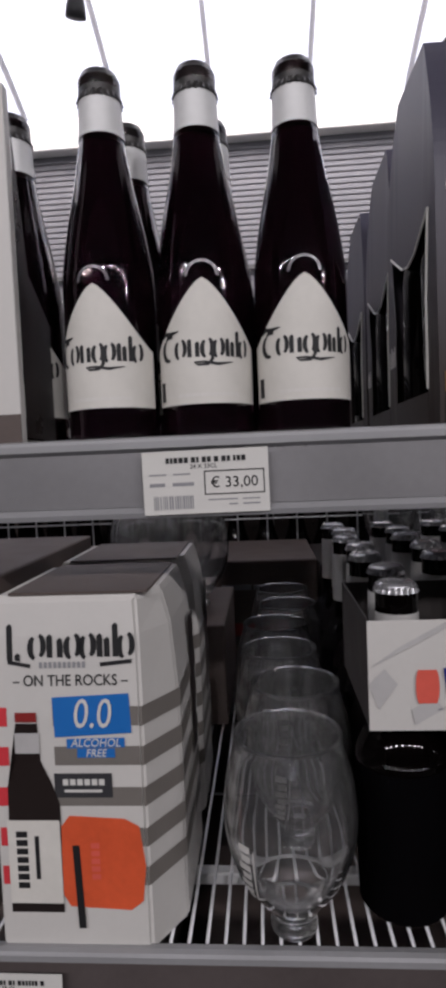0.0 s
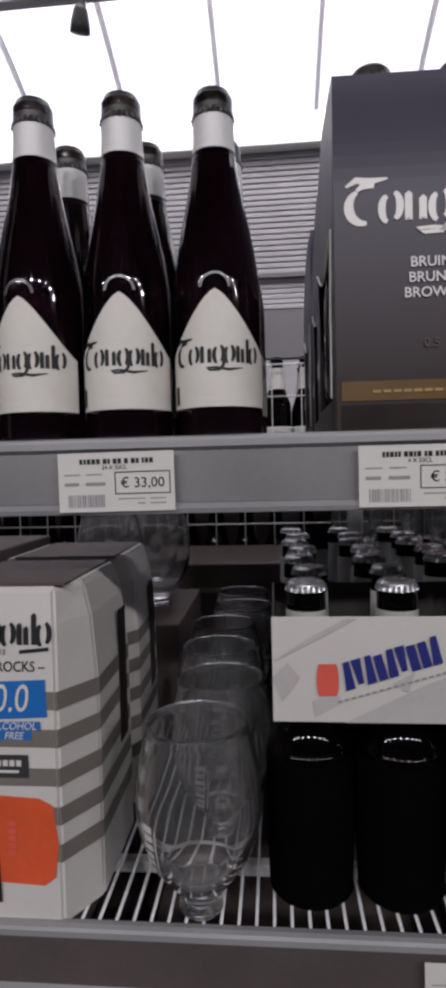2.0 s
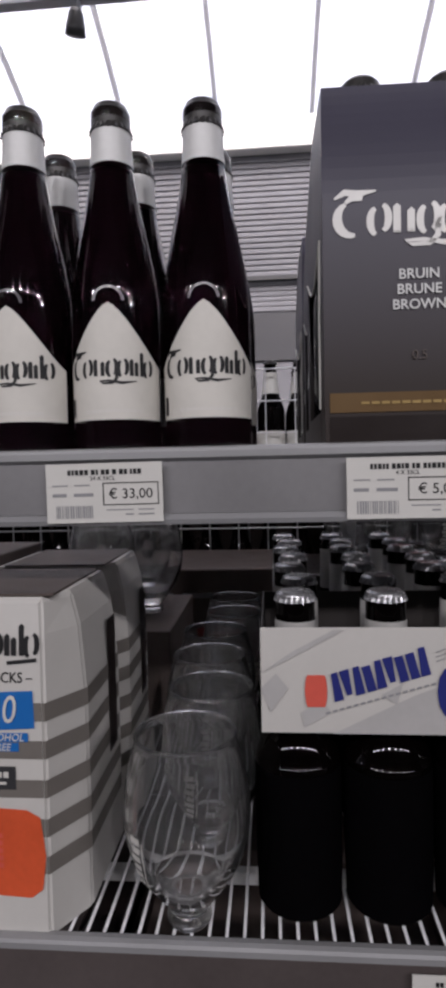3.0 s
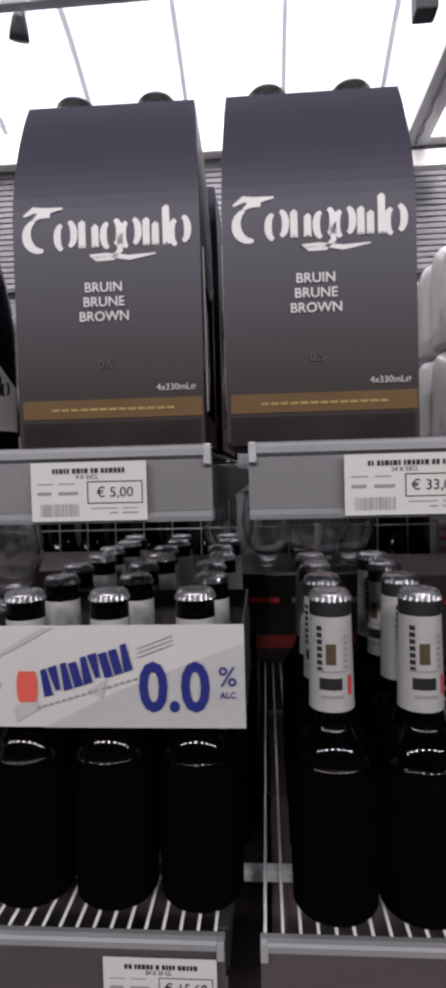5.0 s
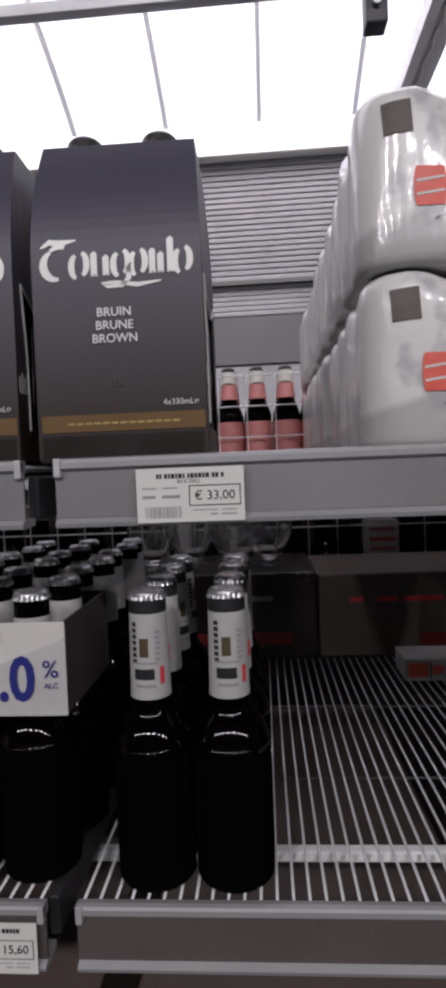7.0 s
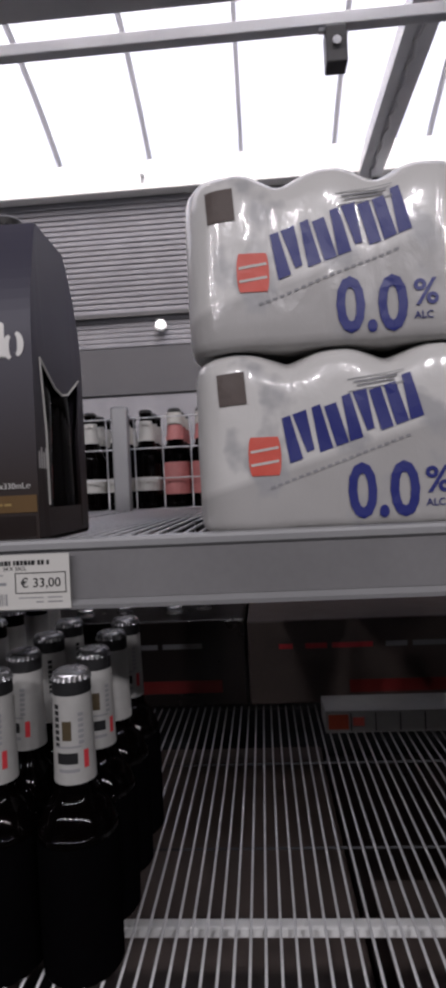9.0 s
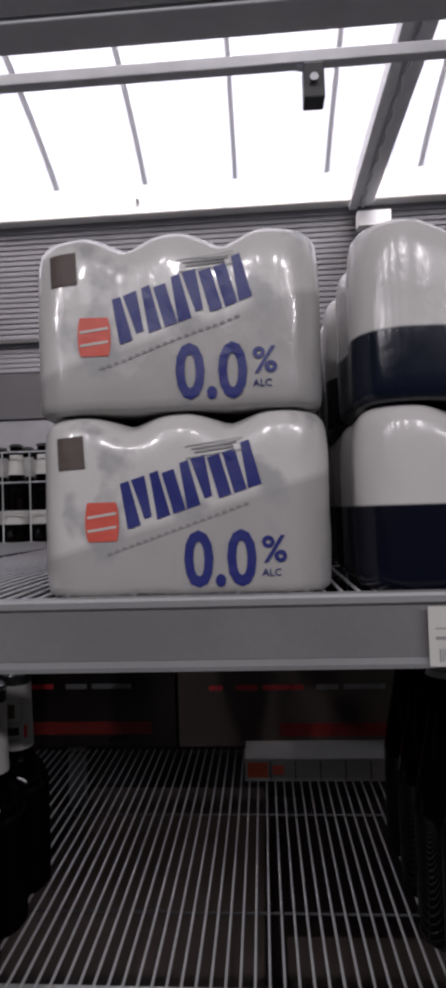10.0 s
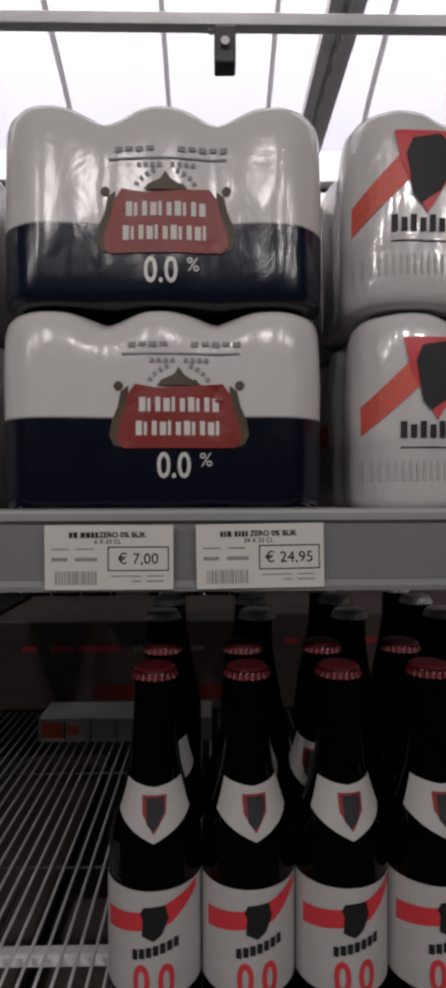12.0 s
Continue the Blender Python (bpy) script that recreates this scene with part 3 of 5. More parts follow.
ticket(0.187, TZ, "€ 5,00", "", "4 X 33CL")
ticket(0.382, TZ, "€ 33,00", "", "24 X 33CL")
ticket(0.796, TZ, "€ 7,00", "ZERO 0% BLIK", "6 X 33 CL")
ticket(0.8825, TZ, "€ 24,95", "ZERO 0% BLIK", "24 X 33 CL", -0.8)
ticket(1.096, TZ, "€ 7,00", "", "6 X 33 CL")
ticket(0.2225, LOW_Z - 0.008, "€ 15,60", "", "24 X 25 CL")
ticket(-0.138, LOW_Z - 0.010, "€ 7,50", "", "6 X 25 CL")

# ---- bottles ----
TALL = smooth_profile([(0.026, 0.0), (0.0292, 0.004), (0.0295, 0.03), (0.0295, 0.095), (0.0285, 0.112), (0.0245, 0.138), (0.0185, 0.168), (0.0142, 0.195), (0.0132, 0.215), (0.0131, 0.222), (0.0134, 0.225), (0.0134, 0.230)])
SLIM = smooth_profile([(0.026, 0.0), (0.0290, 0.004), (0.0293, 0.03), (0.0293, 0.105), (0.0275, 0.122), (0.0205, 0.142), (0.0160, 0.160), (0.0140, 0.185), (0.0130, 0.205), (0.0135, 0.210), (0.0135, 0.218)])

LONG = smooth_profile([(0.026, 0.0), (0.0294, 0.004), (0.0298, 0.03), (0.0298, 0.096), (0.0290, 0.106), (0.0240, 0.118), (0.0172, 0.128), (0.0152, 0.138), (0.0146, 0.160), (0.0138, 0.200), (0.0138, 0.214)])


def abbey_bottle():
    b = empty("beer_bottle", "dark brown abbey beer bottle with a pointed cream label", "bottle", group="abbey beer bottles")
    part("glass", lathe(TALL, 40), BROWN_GLASS, b, smooth=True)
    inner = [(r * 0.955, z) for r, z in TALL if 0.004 <= z <= 0.194]
    part("beer", lathe(inner, 32), DARK_BEER, b, "dark beer tinted purple to imitate sheen on the glass", smooth=True)
    hi = lambda a: 0.057 + 0.040 * (1 - (math.sin(abs(a)) / math.sin(1.35)) ** 1.4)
    paper = part("label", wrap_label(TALL, lambda a: 0.022, hi, 1.35, 0.0005), LABEL, b, "cream pointed-arch paper label", smooth=True)
    wm = pen_mark(-0.031, 0.030, 0.0500, 0.0125, 0, 0.22)
    part("mark", around(cut_fine(wm, 0.006), TALL), INK, paper, "black brand mark drawn as bars")
    part("fine_print", around(cut_fine(bars([(-0.018, 0.022, 0.0265, 0.0285)], 0), 0.006), TALL), PALE_INK, paper)
    part("side_mark", around(cut_fine(bars([(-0.036, -0.031, 0.025, 0.037)], 0), 0.006), TALL), INK, paper)
    arc = [(0.0105 * math.cos(q), 0.0985 + 0.0095 * math.sin(q)) for q in [math.pi * j / 12 for j in range(13)]]
    arch_in = [(x * 0.84, 0.0985 + (z - 0.0985) * 0.84) for x, z in arc]
    part("embossed_arch", around(cut_fine(slab(arc + arch_in[::-1]), 0.006), TALL, 0.0004), EMBOSS, b, "raised glass arch above the label")
    part("neck_foil", wrap_label(TALL, lambda a: 0.1935, lambda a: 0.2175, math.pi, 0.0006, 32, 4), FOIL, b, "pale grey neck band", smooth=True)
    part("crown_cap", crown(0.2165, 0.0136, 0.0180), CAP_DARK, b)
    return b


first = abbey_bottle()
first.matrix_basis = pose(-0.0235, 0.362, TOP_Z, 0, 0, -6)
for i, (x, y, a) in enumerate(((0.0375, 0.364, 4), (0.1000, 0.367, 2), (-0.098, 0.400, 12), (-0.020, 0.424, 20), (0.041, 0.427, -30), (0.102, 0.430, 14))):
    copy_thing(first, pose(x, y, TOP_Z, 0, 0, a))


def four_pack():
    """A tall carton with tapered shoulders, half-open sides and caps that stand out of its top."""
    p = empty("beer_carton", "dark grey four-bottle carton with silver print", "carton", group="abbey beer cartons")
    w, d = 0.1205, 0.122
    bm = bmesh.new()
    rings = []
    steps = [(0.0, 0.001, 0.001), (0.003, 0.0, 0.0)] + [(0.14 + 0.096 * q / 12, 0.0035 * (q / 12) ** 2, 0.001 + 0.028 * (q / 12) ** 1.9) for q in range(13)]
    for z, ix, iy in steps:
        rings.append([bm.verts.new((x, y, z)) for x, y in ((ix, iy), (w - ix, iy), (w - ix, d - iy), (ix, d - iy))])
    for a, b in zip(rings, rings[1:]):
        for k in (0, 2):
            bm.faces.new((a[k], a[(k + 1) % 4], b[(k + 1) % 4], b[k]))
    bm.faces.new(rings[0][::-1])
    bm.faces.new(rings[-1])
    for sx in (0.0, w):
        edge = [(0.0035 * (q / 12) ** 2, 0.001 + 0.028 * (q / 12) ** 1.9, 0.14 + 0.096 * q / 12) for q in range(13)]
        inner = [(0.030, 0.124), (0.045, 0.116), (0.061, 0.113), (0.077, 0.116), (0.092, 0.124)]
        side = lambda ix, y, z: bm.verts.new((ix if sx == 0.0 else sx - ix, y, z))
        hood = [side(*q) for q in edge[::-1]] + [side(0.0, 0.014, 0.133)] + [side(0.0, y, z) for y, z in inner] + [side(0.0, d - 0.014, 0.133)] + [side(ix, d - iy, z) for ix, iy, z in edge]
        f = bm.faces.new(hood)
        bmesh.ops.triangulate(bm, faces=[f])
        for back in (False, True):
            strip = [(0.0, 0.003), (0.021, 0.003), (0.021, 0.080), (0.014, 0.133), (0.001, 0.14)]
            bm.faces.new([side(0.0, d - y if back else y, z) for y, z in strip])
        bm.faces.new([side(0.0, y, z) for y, z in ((0.021, 0.003), (d - 0.021, 0.003), (d - 0.021, 0.024), (0.021, 0.024))])
    bmesh.ops.remove_doubles(bm, verts=bm.verts, dist=0.0003)
    bmesh.ops.recalc_face_normals(bm, faces=bm.faces)
    bmesh.ops.solidify(bm, geom=bm.faces, thickness=0.0006)
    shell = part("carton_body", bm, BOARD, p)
    front = lambda x, z: 0.001 * z / 0.14 if z < 0.14 else 0.001 + 0.028 * ((z - 0.14) / 0.096) ** 1.9
    def stick(name, bm, m, label=""):
        if name == "mark":
            bm.verts.index_update()
            return [stick("mark_stroke", one, m, label) for one in pieces(bm)]
        return part(name, onto(bm, front, 0.0007), m, shell, label)
    stick("base_band", bars([(0.003, w - 0.003, 0.001, 0.019)], 0), BOARD_LOW)
    stick("bronze_band", bars([(0.003, w - 0.001, 0.0215, 0.0335)], 0), BRONZE, "bronze band with small pale print")
    part("band_print", onto(bars([(0.022 + 0.0062 * i, 0.027 + 0.0062 * i, 0.0262, 0.0280) for i in range(13)], 0), front, 0.0012), GOLD, shell)
    wm = pen_mark(0.0075, 0.1135, 0.1300, 0.0200, 0, 0.23)
    stick("mark", wm, SILVER, "silver brand mark drawn as bars")
    for k, word in enumerate(("BRUIN", "BRUNE", "BROWN")):
        part("sort_name", onto(lettering(word, 0.0086, 0.058, 0.1045 - 0.0092 * k, bold=0.0001), front, 0.0009), FOIL, shell)
    part("measure_print", onto(lettering("4x330mL℮", 0.0058, 0.103, 0.0400), front, 0.0009), SILVER, shell)
    part("strength_print", onto(lettering("0.5", 0.008, 0.058, 0.0555), front, 0.0009), BROWN_BOARD, shell)
    for sx in (-0.0006, w + 0.0006):
        bm = bmesh.new()
        pts = [(0.021, 0.026), (0.021, 0.080), (0.014, 0.132), (0.030, 0.1232), (0.045, 0.1152), (0.061, 0.1122), (0.077, 0.1152), (0.092, 0.1232), (0.108, 0.132)]
        for (ya, za), (yb, zb) in zip(pts, pts[1:]):
            wire(bm, (sx, ya, za), (sx, yb, zb), 0.0008)
        part("cut_edge", bm, PAPER, p, "white cut edge of the board")
        part("side_mark", bars([(0.003 + 0.0045 * i, 0.0062 + 0.0045 * i, 0.052, 0.064 + 0.003 * (i % 2)) for i in range(4)], 0), SILVER, p, "small silver print on the side").matrix_basis = pose(sx, 0, 0, 0, 0, 90) if sx > 0 else pose(sx, d, 0, 0, 0, -90)
    for cx in (0.0315, 0.0890):
        for cy, lean in ((0.0320, -3.4), (0.0900, 3.4)):
            m = pose(cx, cy, 0.002, lean, 0, 0)
            glass = part("bottle", place(lathe([(r, z * 1.02) for r, z in TALL], 24), m), BEER_GLASS, p, "dark bottle inside the carton", smooth=True)
            part("crown_cap", place(crown(0.2335, 0.0142, 0.011), m), CAP_DARK, glass)
    return p


pack = four_pack()
pack.matrix_basis = pose(0.1760, 0.3300, TOP_Z, 0, 0, 1.0)
copy_thing(pack, pose(0.3105, 0.3320, TOP_Z, 0, 0, 0.6))
copy_thing(pack, pose(0.1785, 0.4560, TOP_Z, 0, 0, 0.0))
copy_thing(pack, pose(0.1775, 0.5820, TOP_Z, 0, 0, 0.6))

# pale carton beside the abbey bottles
pale = empty("pale_beer_carton", "off-white bottle carton with dark open side", "carton")
part("carton_body", boxes((-0.205, -0.072, 0.325, 0.333, TOP_Z, TOP_Z + 0.214), (-0.205, -0.072, 0.44, 0.448, TOP_Z, TOP_Z + 0.09), (-0.205, -0.08, 0.333, 0.44, TOP_Z, TOP_Z + 0.006), bevel=0.001), WHITE_BOARD, pale)
part("base_band", boxes((-0.205, -0.072, 0.3238, 0.3248, TOP_Z + 0.001, TOP_Z + 0.02)), BROWN_BOARD, pale)
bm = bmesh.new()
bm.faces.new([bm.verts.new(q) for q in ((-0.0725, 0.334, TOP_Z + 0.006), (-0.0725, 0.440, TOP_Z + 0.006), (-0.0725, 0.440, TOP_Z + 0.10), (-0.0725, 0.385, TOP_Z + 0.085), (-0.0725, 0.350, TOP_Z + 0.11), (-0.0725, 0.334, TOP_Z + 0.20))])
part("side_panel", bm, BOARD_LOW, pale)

# ---- shrink-wrapped cans ----
CW, CD, CH = 0.201, 0.134, 0.1235


def film_profile():
    return [(0.0, 0.0045, 0.0), (0.003, 0.0012, 0.0), (0.008, 0.0003, 0.0), (0.018, 0.0, 0.0)] + [(0.028 + 0.01 * k, 0.0, 0.0) for k in range(6)] + [(0.088, 0.0001, 0.02), (0.098, 0.0002, 0.05), (0.109, 0.0010, 0.35), (0.115, 0.0026, 0.7), (0.1195, 0.0060, 1.0), (0.1227, 0.0125, 1.0), (0.1235, 0.030, 0.9), (0.121, 0.056, 0.5)]


def ring_points(n=120):
    """Points round the rounded rectangle of six cans: place, outward normal and how near a can's middle each lies."""
    r = 0.033
    hx, hy = CW / 2 - r, CD / 2 - r
    out = []
    per = [("f", 2 * hx), ("c", math.pi / 2 * r), ("r", 2 * hy), ("c2", math.pi / 2 * r), ("b", 2 * hx), ("c3", math.pi / 2 * r), ("l", 2 * hy), ("c4", math.pi / 2 * r)]
    total = sum(q for _, q in per)
    for i in range(n):
        s = total * i / n
        for nm, ln in per:
            if s < ln:
                break
            s -= ln
        if nm == "f":
            x, y, nx, ny = -hx + s, -CD / 2, 0, -1
        elif nm == "r":
            x, y, nx, ny = CW / 2, -hy + s, 1, 0
        elif nm == "b":
            x, y, nx, ny = hx - s, CD / 2, 0, 1
        elif nm == "l":
            x, y, nx, ny = -CW / 2, hy - s, -1, 0
        else:
            k = {"c": (1, -1, -90), "c2": (1, 1, 0), "c3": (-1, 1, 90), "c4": (-1, -1, 180)}[nm]
            a = radians(k[2]) + s / r
            x, y, nx, ny = k[0] * hx + r * math.cos(a), k[1] * hy + r * math.sin(a), math.cos(a), math.sin(a)
        if nm in "fb":
            near = 0.25 + 0.25 * math.cos(2 * math.pi * x / (CW / 3)) + 0.5 * abs(math.cos(math.pi * x / (CW / 3)))
        elif nm in "rl":
            near = 0.25 - 0.25 * math.cos(2 * math.pi * y / (CD / 2)) + 0.5 * abs(math.sin(math.pi * y / (CD / 2)))
        else:
            near = 1.0
        out.append((x, y, nx, ny, near))
    return out


def film_noise(x, y, z, seed):
    return 0.0007 * noise.noise((x * 60, y * 60, z * 40 + seed * 7)) + 0.0003 * noise.noise((x * 150, y * 150 + seed, z * 60))


def film_shape(seed):
    rnd = random.Random(seed)
    bm = bmesh.new()
    pts = ring_points(150)
    rings = []
    for z, inset, top in film_profile():
        ring = []
        for x, y, nx, ny, near in pts:
            dip = (1 - near) ** 1.3
            q = inset + 0.0028 * dip + 0.006 * dip * top + film_noise(x, y, z, seed)
            ring.append(bm.verts.new((x - nx * q, y - ny * q, z - 0.0075 * dip * top + 0.0008 * noise.noise((x * 40 + seed, y * 40, 3)))))
        rings.append(ring)
    n = len(pts)
    for a, b in zip(rings, rings[1:]):
        for k in range(n):
            bm.faces.new((a[k], a[(k + 1) % n], b[(k + 1) % n], b[k]))
    bm.faces.new(rings[0][::-1])
    bm.faces.new(rings[-1])
    return bm


def film_front(x, z, seed=0):
    """The y of the film's front at (x, z)."""
    pr = film_profile()
    inset = next((i0 + (i1 - i0) * (z - z0) / (z1 - z0) for (z0, i0, _), (z1, i1, _) in zip(pr, pr[1:]) if z0 <= z <= z1), 0.0)
    dip = max(0.0, 0.75 - 0.25 * math.cos(2 * math.pi * x / (CW / 3)) - 0.5 * abs(math.cos(math.pi * x / (CW / 3)))) ** 1.3 if abs(x) < CW / 2 - 0.033 else 0.0
    extra = 0.0
    ax = abs(x) - (CW / 2 - 0.033)
    if ax > 0:
        extra = 0.033 - math.sqrt(max(0.0, 0.033 ** 2 - min(ax, 0.0329) ** 2))
    return -CD / 2 + inset + 0.0028 * dip + extra + film_noise(x, -CD / 2 + extra, z, seed)


def print_on(pack_ob, name, bm, m, label="", off=0.0008, step=0.010):
    if name in ("mark", "badge_mark"):
        bm.verts.index_update()
        for one in pieces(bm):
            last = print_on(pack_ob, name + "_stroke", one, m, label, off, step)
        return last
    return part(name, onto(cut_fine(bm, step), lambda x, z: film_front(x, z, pack_ob["print_run"]), off), m, next(c for c in pack_ob.children if c.name.startswith("film")), label)


def plain_pack(name, film, label, category, group, seed):
    p = empty(name, label, category, group=group)
    p["print_run"] = seed
    part("film", film_shape(seed), film, p, smooth=True)
    return p


def white_pack(seed):
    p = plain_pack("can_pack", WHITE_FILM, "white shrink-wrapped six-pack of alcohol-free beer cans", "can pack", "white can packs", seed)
    glyph = lambda pts: slab(pts)
    bm = slant_mark(-0.041, 0.055, 0.0590, 0.0305, 0, 17)
    print_on(p, "mark", bm, NAVY, "navy slanted brand mark drawn as bars")
    print_on(p, "zero_print", lettering("0.0", 0.050, 0.0250, 0.0225, stretch=0.78, bold=0.0013), NAVY)
    print_on(p, "percent_print", lettering("%", 0.024, 0.0605, 0.0290, bold=0.0004), NAVY)
    print_on(p, "alc_print", lettering("ALC", 0.0068, 0.0585, 0.0145), NAVY)
    barrel = [(-0.053 + s * (0.0085 + 0.0025 * math.cos(q)), 0.0505 + 0.0135 * math.sin(q)) for s, q in [(1, -1.3 + 2.6 * j / 8) for j in range(9)] + [(-1, 1.3 - 2.6 * j / 8) for j in range(9)]]
    print_on(p, "barrel_print", slab(barrel), CORAL, "coral barrel emblem")
    for dz in (-0.0055, 0.0035):
        print_on(p, "hoop_print", bars([(-0.0625, -0.0435, 0.0505 + dz, 0.0522 + dz, 8)], 0), WHITE_BOARD, off=0.0012)
    print_on(p, "code_patch", bars([(-0.083, -0.064, 0.086, 0.108, 3)], 0), BROWN_BOARD, "plain brown printed patch", step=0.006)
    dots = [(-0.050 + 0.0048 * i, -0.0468 + 0.0048 * i, 0.0285 + 0.0016 * i, 0.0302 + 0.0016 * i, 17) for i in range(20)]
    print_on(p, "slogan_print", bars(dots, 0), GREY_INK)
    fr = [(0.004, 0.042, 0.1010, 0.1016, 8), (0.004, 0.042, 0.0930, 0.0936, 8), (0.008, 0.038, 0.0982, 0.0995, 8), (0.010, 0.036, 0.0958, 0.0970, 8)]
    print_on(p, "stamp_print", bars(fr, 0), GREY_INK)
    return p


def lager_pack(seed, film=None, dx=0.0, dz=0.0):
    p = plain_pack("lager_can_pack", film or LAGER_FILM, "white and navy shrink-wrapped six-pack of lager cans", "can pack", "lager can packs", seed)
    sh = lambda bm: place(bm, Matrix.Translation((dx, 0, dz)))
    badge = [(-0.033, 0.0385), (0.033, 0.0385), (0.037, 0.043), (0.036, 0.052), (0.0325, 0.061), (0.0305, 0.070), (0.026, 0.0765), (0.012, 0.0740), (-0.012, 0.0740), (-0.026, 0.0765), (-0.0305, 0.070), (-0.0325, 0.061), (-0.036, 0.052), (-0.037, 0.043)]
    for sx in (-1, 1):
        end = [(sx * px, pz) for px, pz in ((0.030, 0.0385), (0.0385, 0.0400), (0.0415, 0.0460), (0.0400, 0.0550), (0.0365, 0.0630), (0.0345, 0.0720), (0.0300, 0.0755))]
        print_on(p, "badge_end", sh(slab(end)), OLIVE, "muddy brown scroll at the end of the badge", off=0.0006)
    print_on(p, "badge", sh(slab(badge)), MAROON, "maroon badge", off=0.0010)
    up = join(bar_mark(-0.024, 0.024, 0.0600, 0.0085, 0, 10), bar_mark(-0.026, 0.026, 0.0460, 0.0085, 0, 11))
    print_on(p, "badge_mark", sh(up), PALE_INK, "pale bars of the brand mark", off=0.0012)
    print_on(p, "zero_print", sh(lettering("0.0", 0.0215, -0.003, 0.0275, stretch=0.78, bold=0.0003)), SILVER)
    print_on(p, "percent_print", sh(lettering("%", 0.0115, 0.0160, 0.0312)), SILVER)
    horn = [(-0.013, 0.0755), (0.013, 0.0755), (0.010, 0.0790), (0.005, 0.0785), (0.003, 0.0820), (0.0, 0.0865), (-0.003, 0.0820), (-0.005, 0.0785), (-0.010, 0.0790)]
    print_on(p, "ornament", sh(slab(horn)), OLIVE, off=0.0013)
    arc = [(0.021 * math.sin(q) - 0.0011, 0.021 * math.sin(q) + 0.0011, 0.0655 + 0.0215 * math.cos(q), 0.0680 + 0.0215 * math.cos(q), -math.degrees(q)) for q in (-0.95, -0.75, -0.55, -0.35, 0.35, 0.55, 0.75, 0.95)]
    print_on(p, "arched_print", sh(bars(arc, 0)), GREY_INK)
    for sx in (-1, 1):
        ring = [(sx * 0.036 + 0.0028 * math.cos(q), 0.0755 + 0.0028 * math.sin(q)) for q in [2 * math.pi * j / 12 for j in range(12)]]
        print_on(p, "scroll", sh(slab(ring)), OLIVE)
    top = [(-0.030 + 0.0062 * i, -0.0255 + 0.0062 * i, 0.0985 + 0.0006 * (i % 2), 0.1015) for i in range(11) if i not in (4, 5)] + [(-0.034, 0.036, 0.0940, 0.0950)] + [(-0.017 + 0.004 * i, -0.0145 + 0.004 * i, 0.0892, 0.0918) for i in range(9) if i not in (4,)]
    print_on(p, "slogan_print", sh(bars(top, 0)), GREY_INK)
    return p


def striped_pack(seed):
    p = plain_pack("striped_can_pack", RED_FILM, "white shrink-wrapped can pack with red diagonal stripe", "can pack", "striped can packs", seed)
    for cx in (-0.067, 0.0, 0.067):
        print_on(p, "stripe", slab([(cx - 0.030, 0.046), (cx - 0.030, 0.064), (cx + 0.004, 0.098), (cx + 0.016, 0.098), (cx + 0.016, 0.088)]), CORAL, "red diagonal stripe", off=0.0008, step=0.006)
        sh = [(cx + 0.003, 0.099), (cx + 0.020, 0.102), (cx + 0.029, 0.094), (cx + 0.027, 0.080), (cx + 0.020, 0.068), (cx + 0.008, 0.060), (cx + 0.003, 0.066), (cx + 0.004, 0.082), (cx - 0.001, 0.090)]
        print_on(p, "emblem", slab(sh), INK, "plain dark shield emblem", off=0.0016, step=0.006)
        print_on(p, "emblem_back", slab([(cx - 0.008, 0.104), (cx + 0.034, 0.104), (cx + 0.032, 0.086), (cx + 0.012, 0.054), (cx - 0.004, 0.084)]), RED_PRINT, "red field behind the emblem", off=0.0012, step=0.006)
        print_on(p, "mark", bars([(cx - 0.010 + 0.0058 * i, cx - 0.0062 + 0.0058 * i, 0.0435, 0.0535 - 0.002 * (i % 2)) for i in range(7)], 0), INK, "black brand mark drawn as bars")
        print_on(p, "underline", bars([(cx - 0.010, cx + 0.030, 0.0375, 0.0382)], 0), INK)
        print_on(p, "pleats", bars([(cx - 0.030 + 0.0042 * i, cx - 0.0287 + 0.0042 * i, 0.018, 0.030) for i in range(15)], 0), GREY_BOARD)
    return p


def pile(make, x, y0, turns, depth, seed, other=None, yaw=0.0):
    """Two packs high and some packs deep."""
    a, b = make(seed), (other or make)(seed + 1)
    for k in range(depth):
        for lvl, src in ((0, a), (1, b)):
            m = pose(x + turns[(2 * k + lvl) % len(turns)], y0 + CD / 2 + k * (CD + 0.001), TOP_Z + 0.001 + lvl * (CH + 0.0005), 0, 0, yaw + 0.5 * turns[(k + lvl) % len(turns)] * 100)
            if k == 0:
                src.matrix_basis = m
            else:
                copy_thing(src, m)


pile(white_pack, 0.6425, 0.330, (0.0, -0.002, 0.002, 0.001, -0.001), 5, 3)
pile(lambda q: lager_pack(q, None, 0.0115, -0.001), 0.861, 0.328, (0.0, 0.001, 0.002, -0.002, 0.001), 5, 11, lambda q: lager_pack(q, LAGER_FILM_LOW, 0.003, -0.0095))
pile(striped_pack, 1.080, 0.330, (0.002, -0.003, 0.001, 0.002, -0.001), 5, 21)

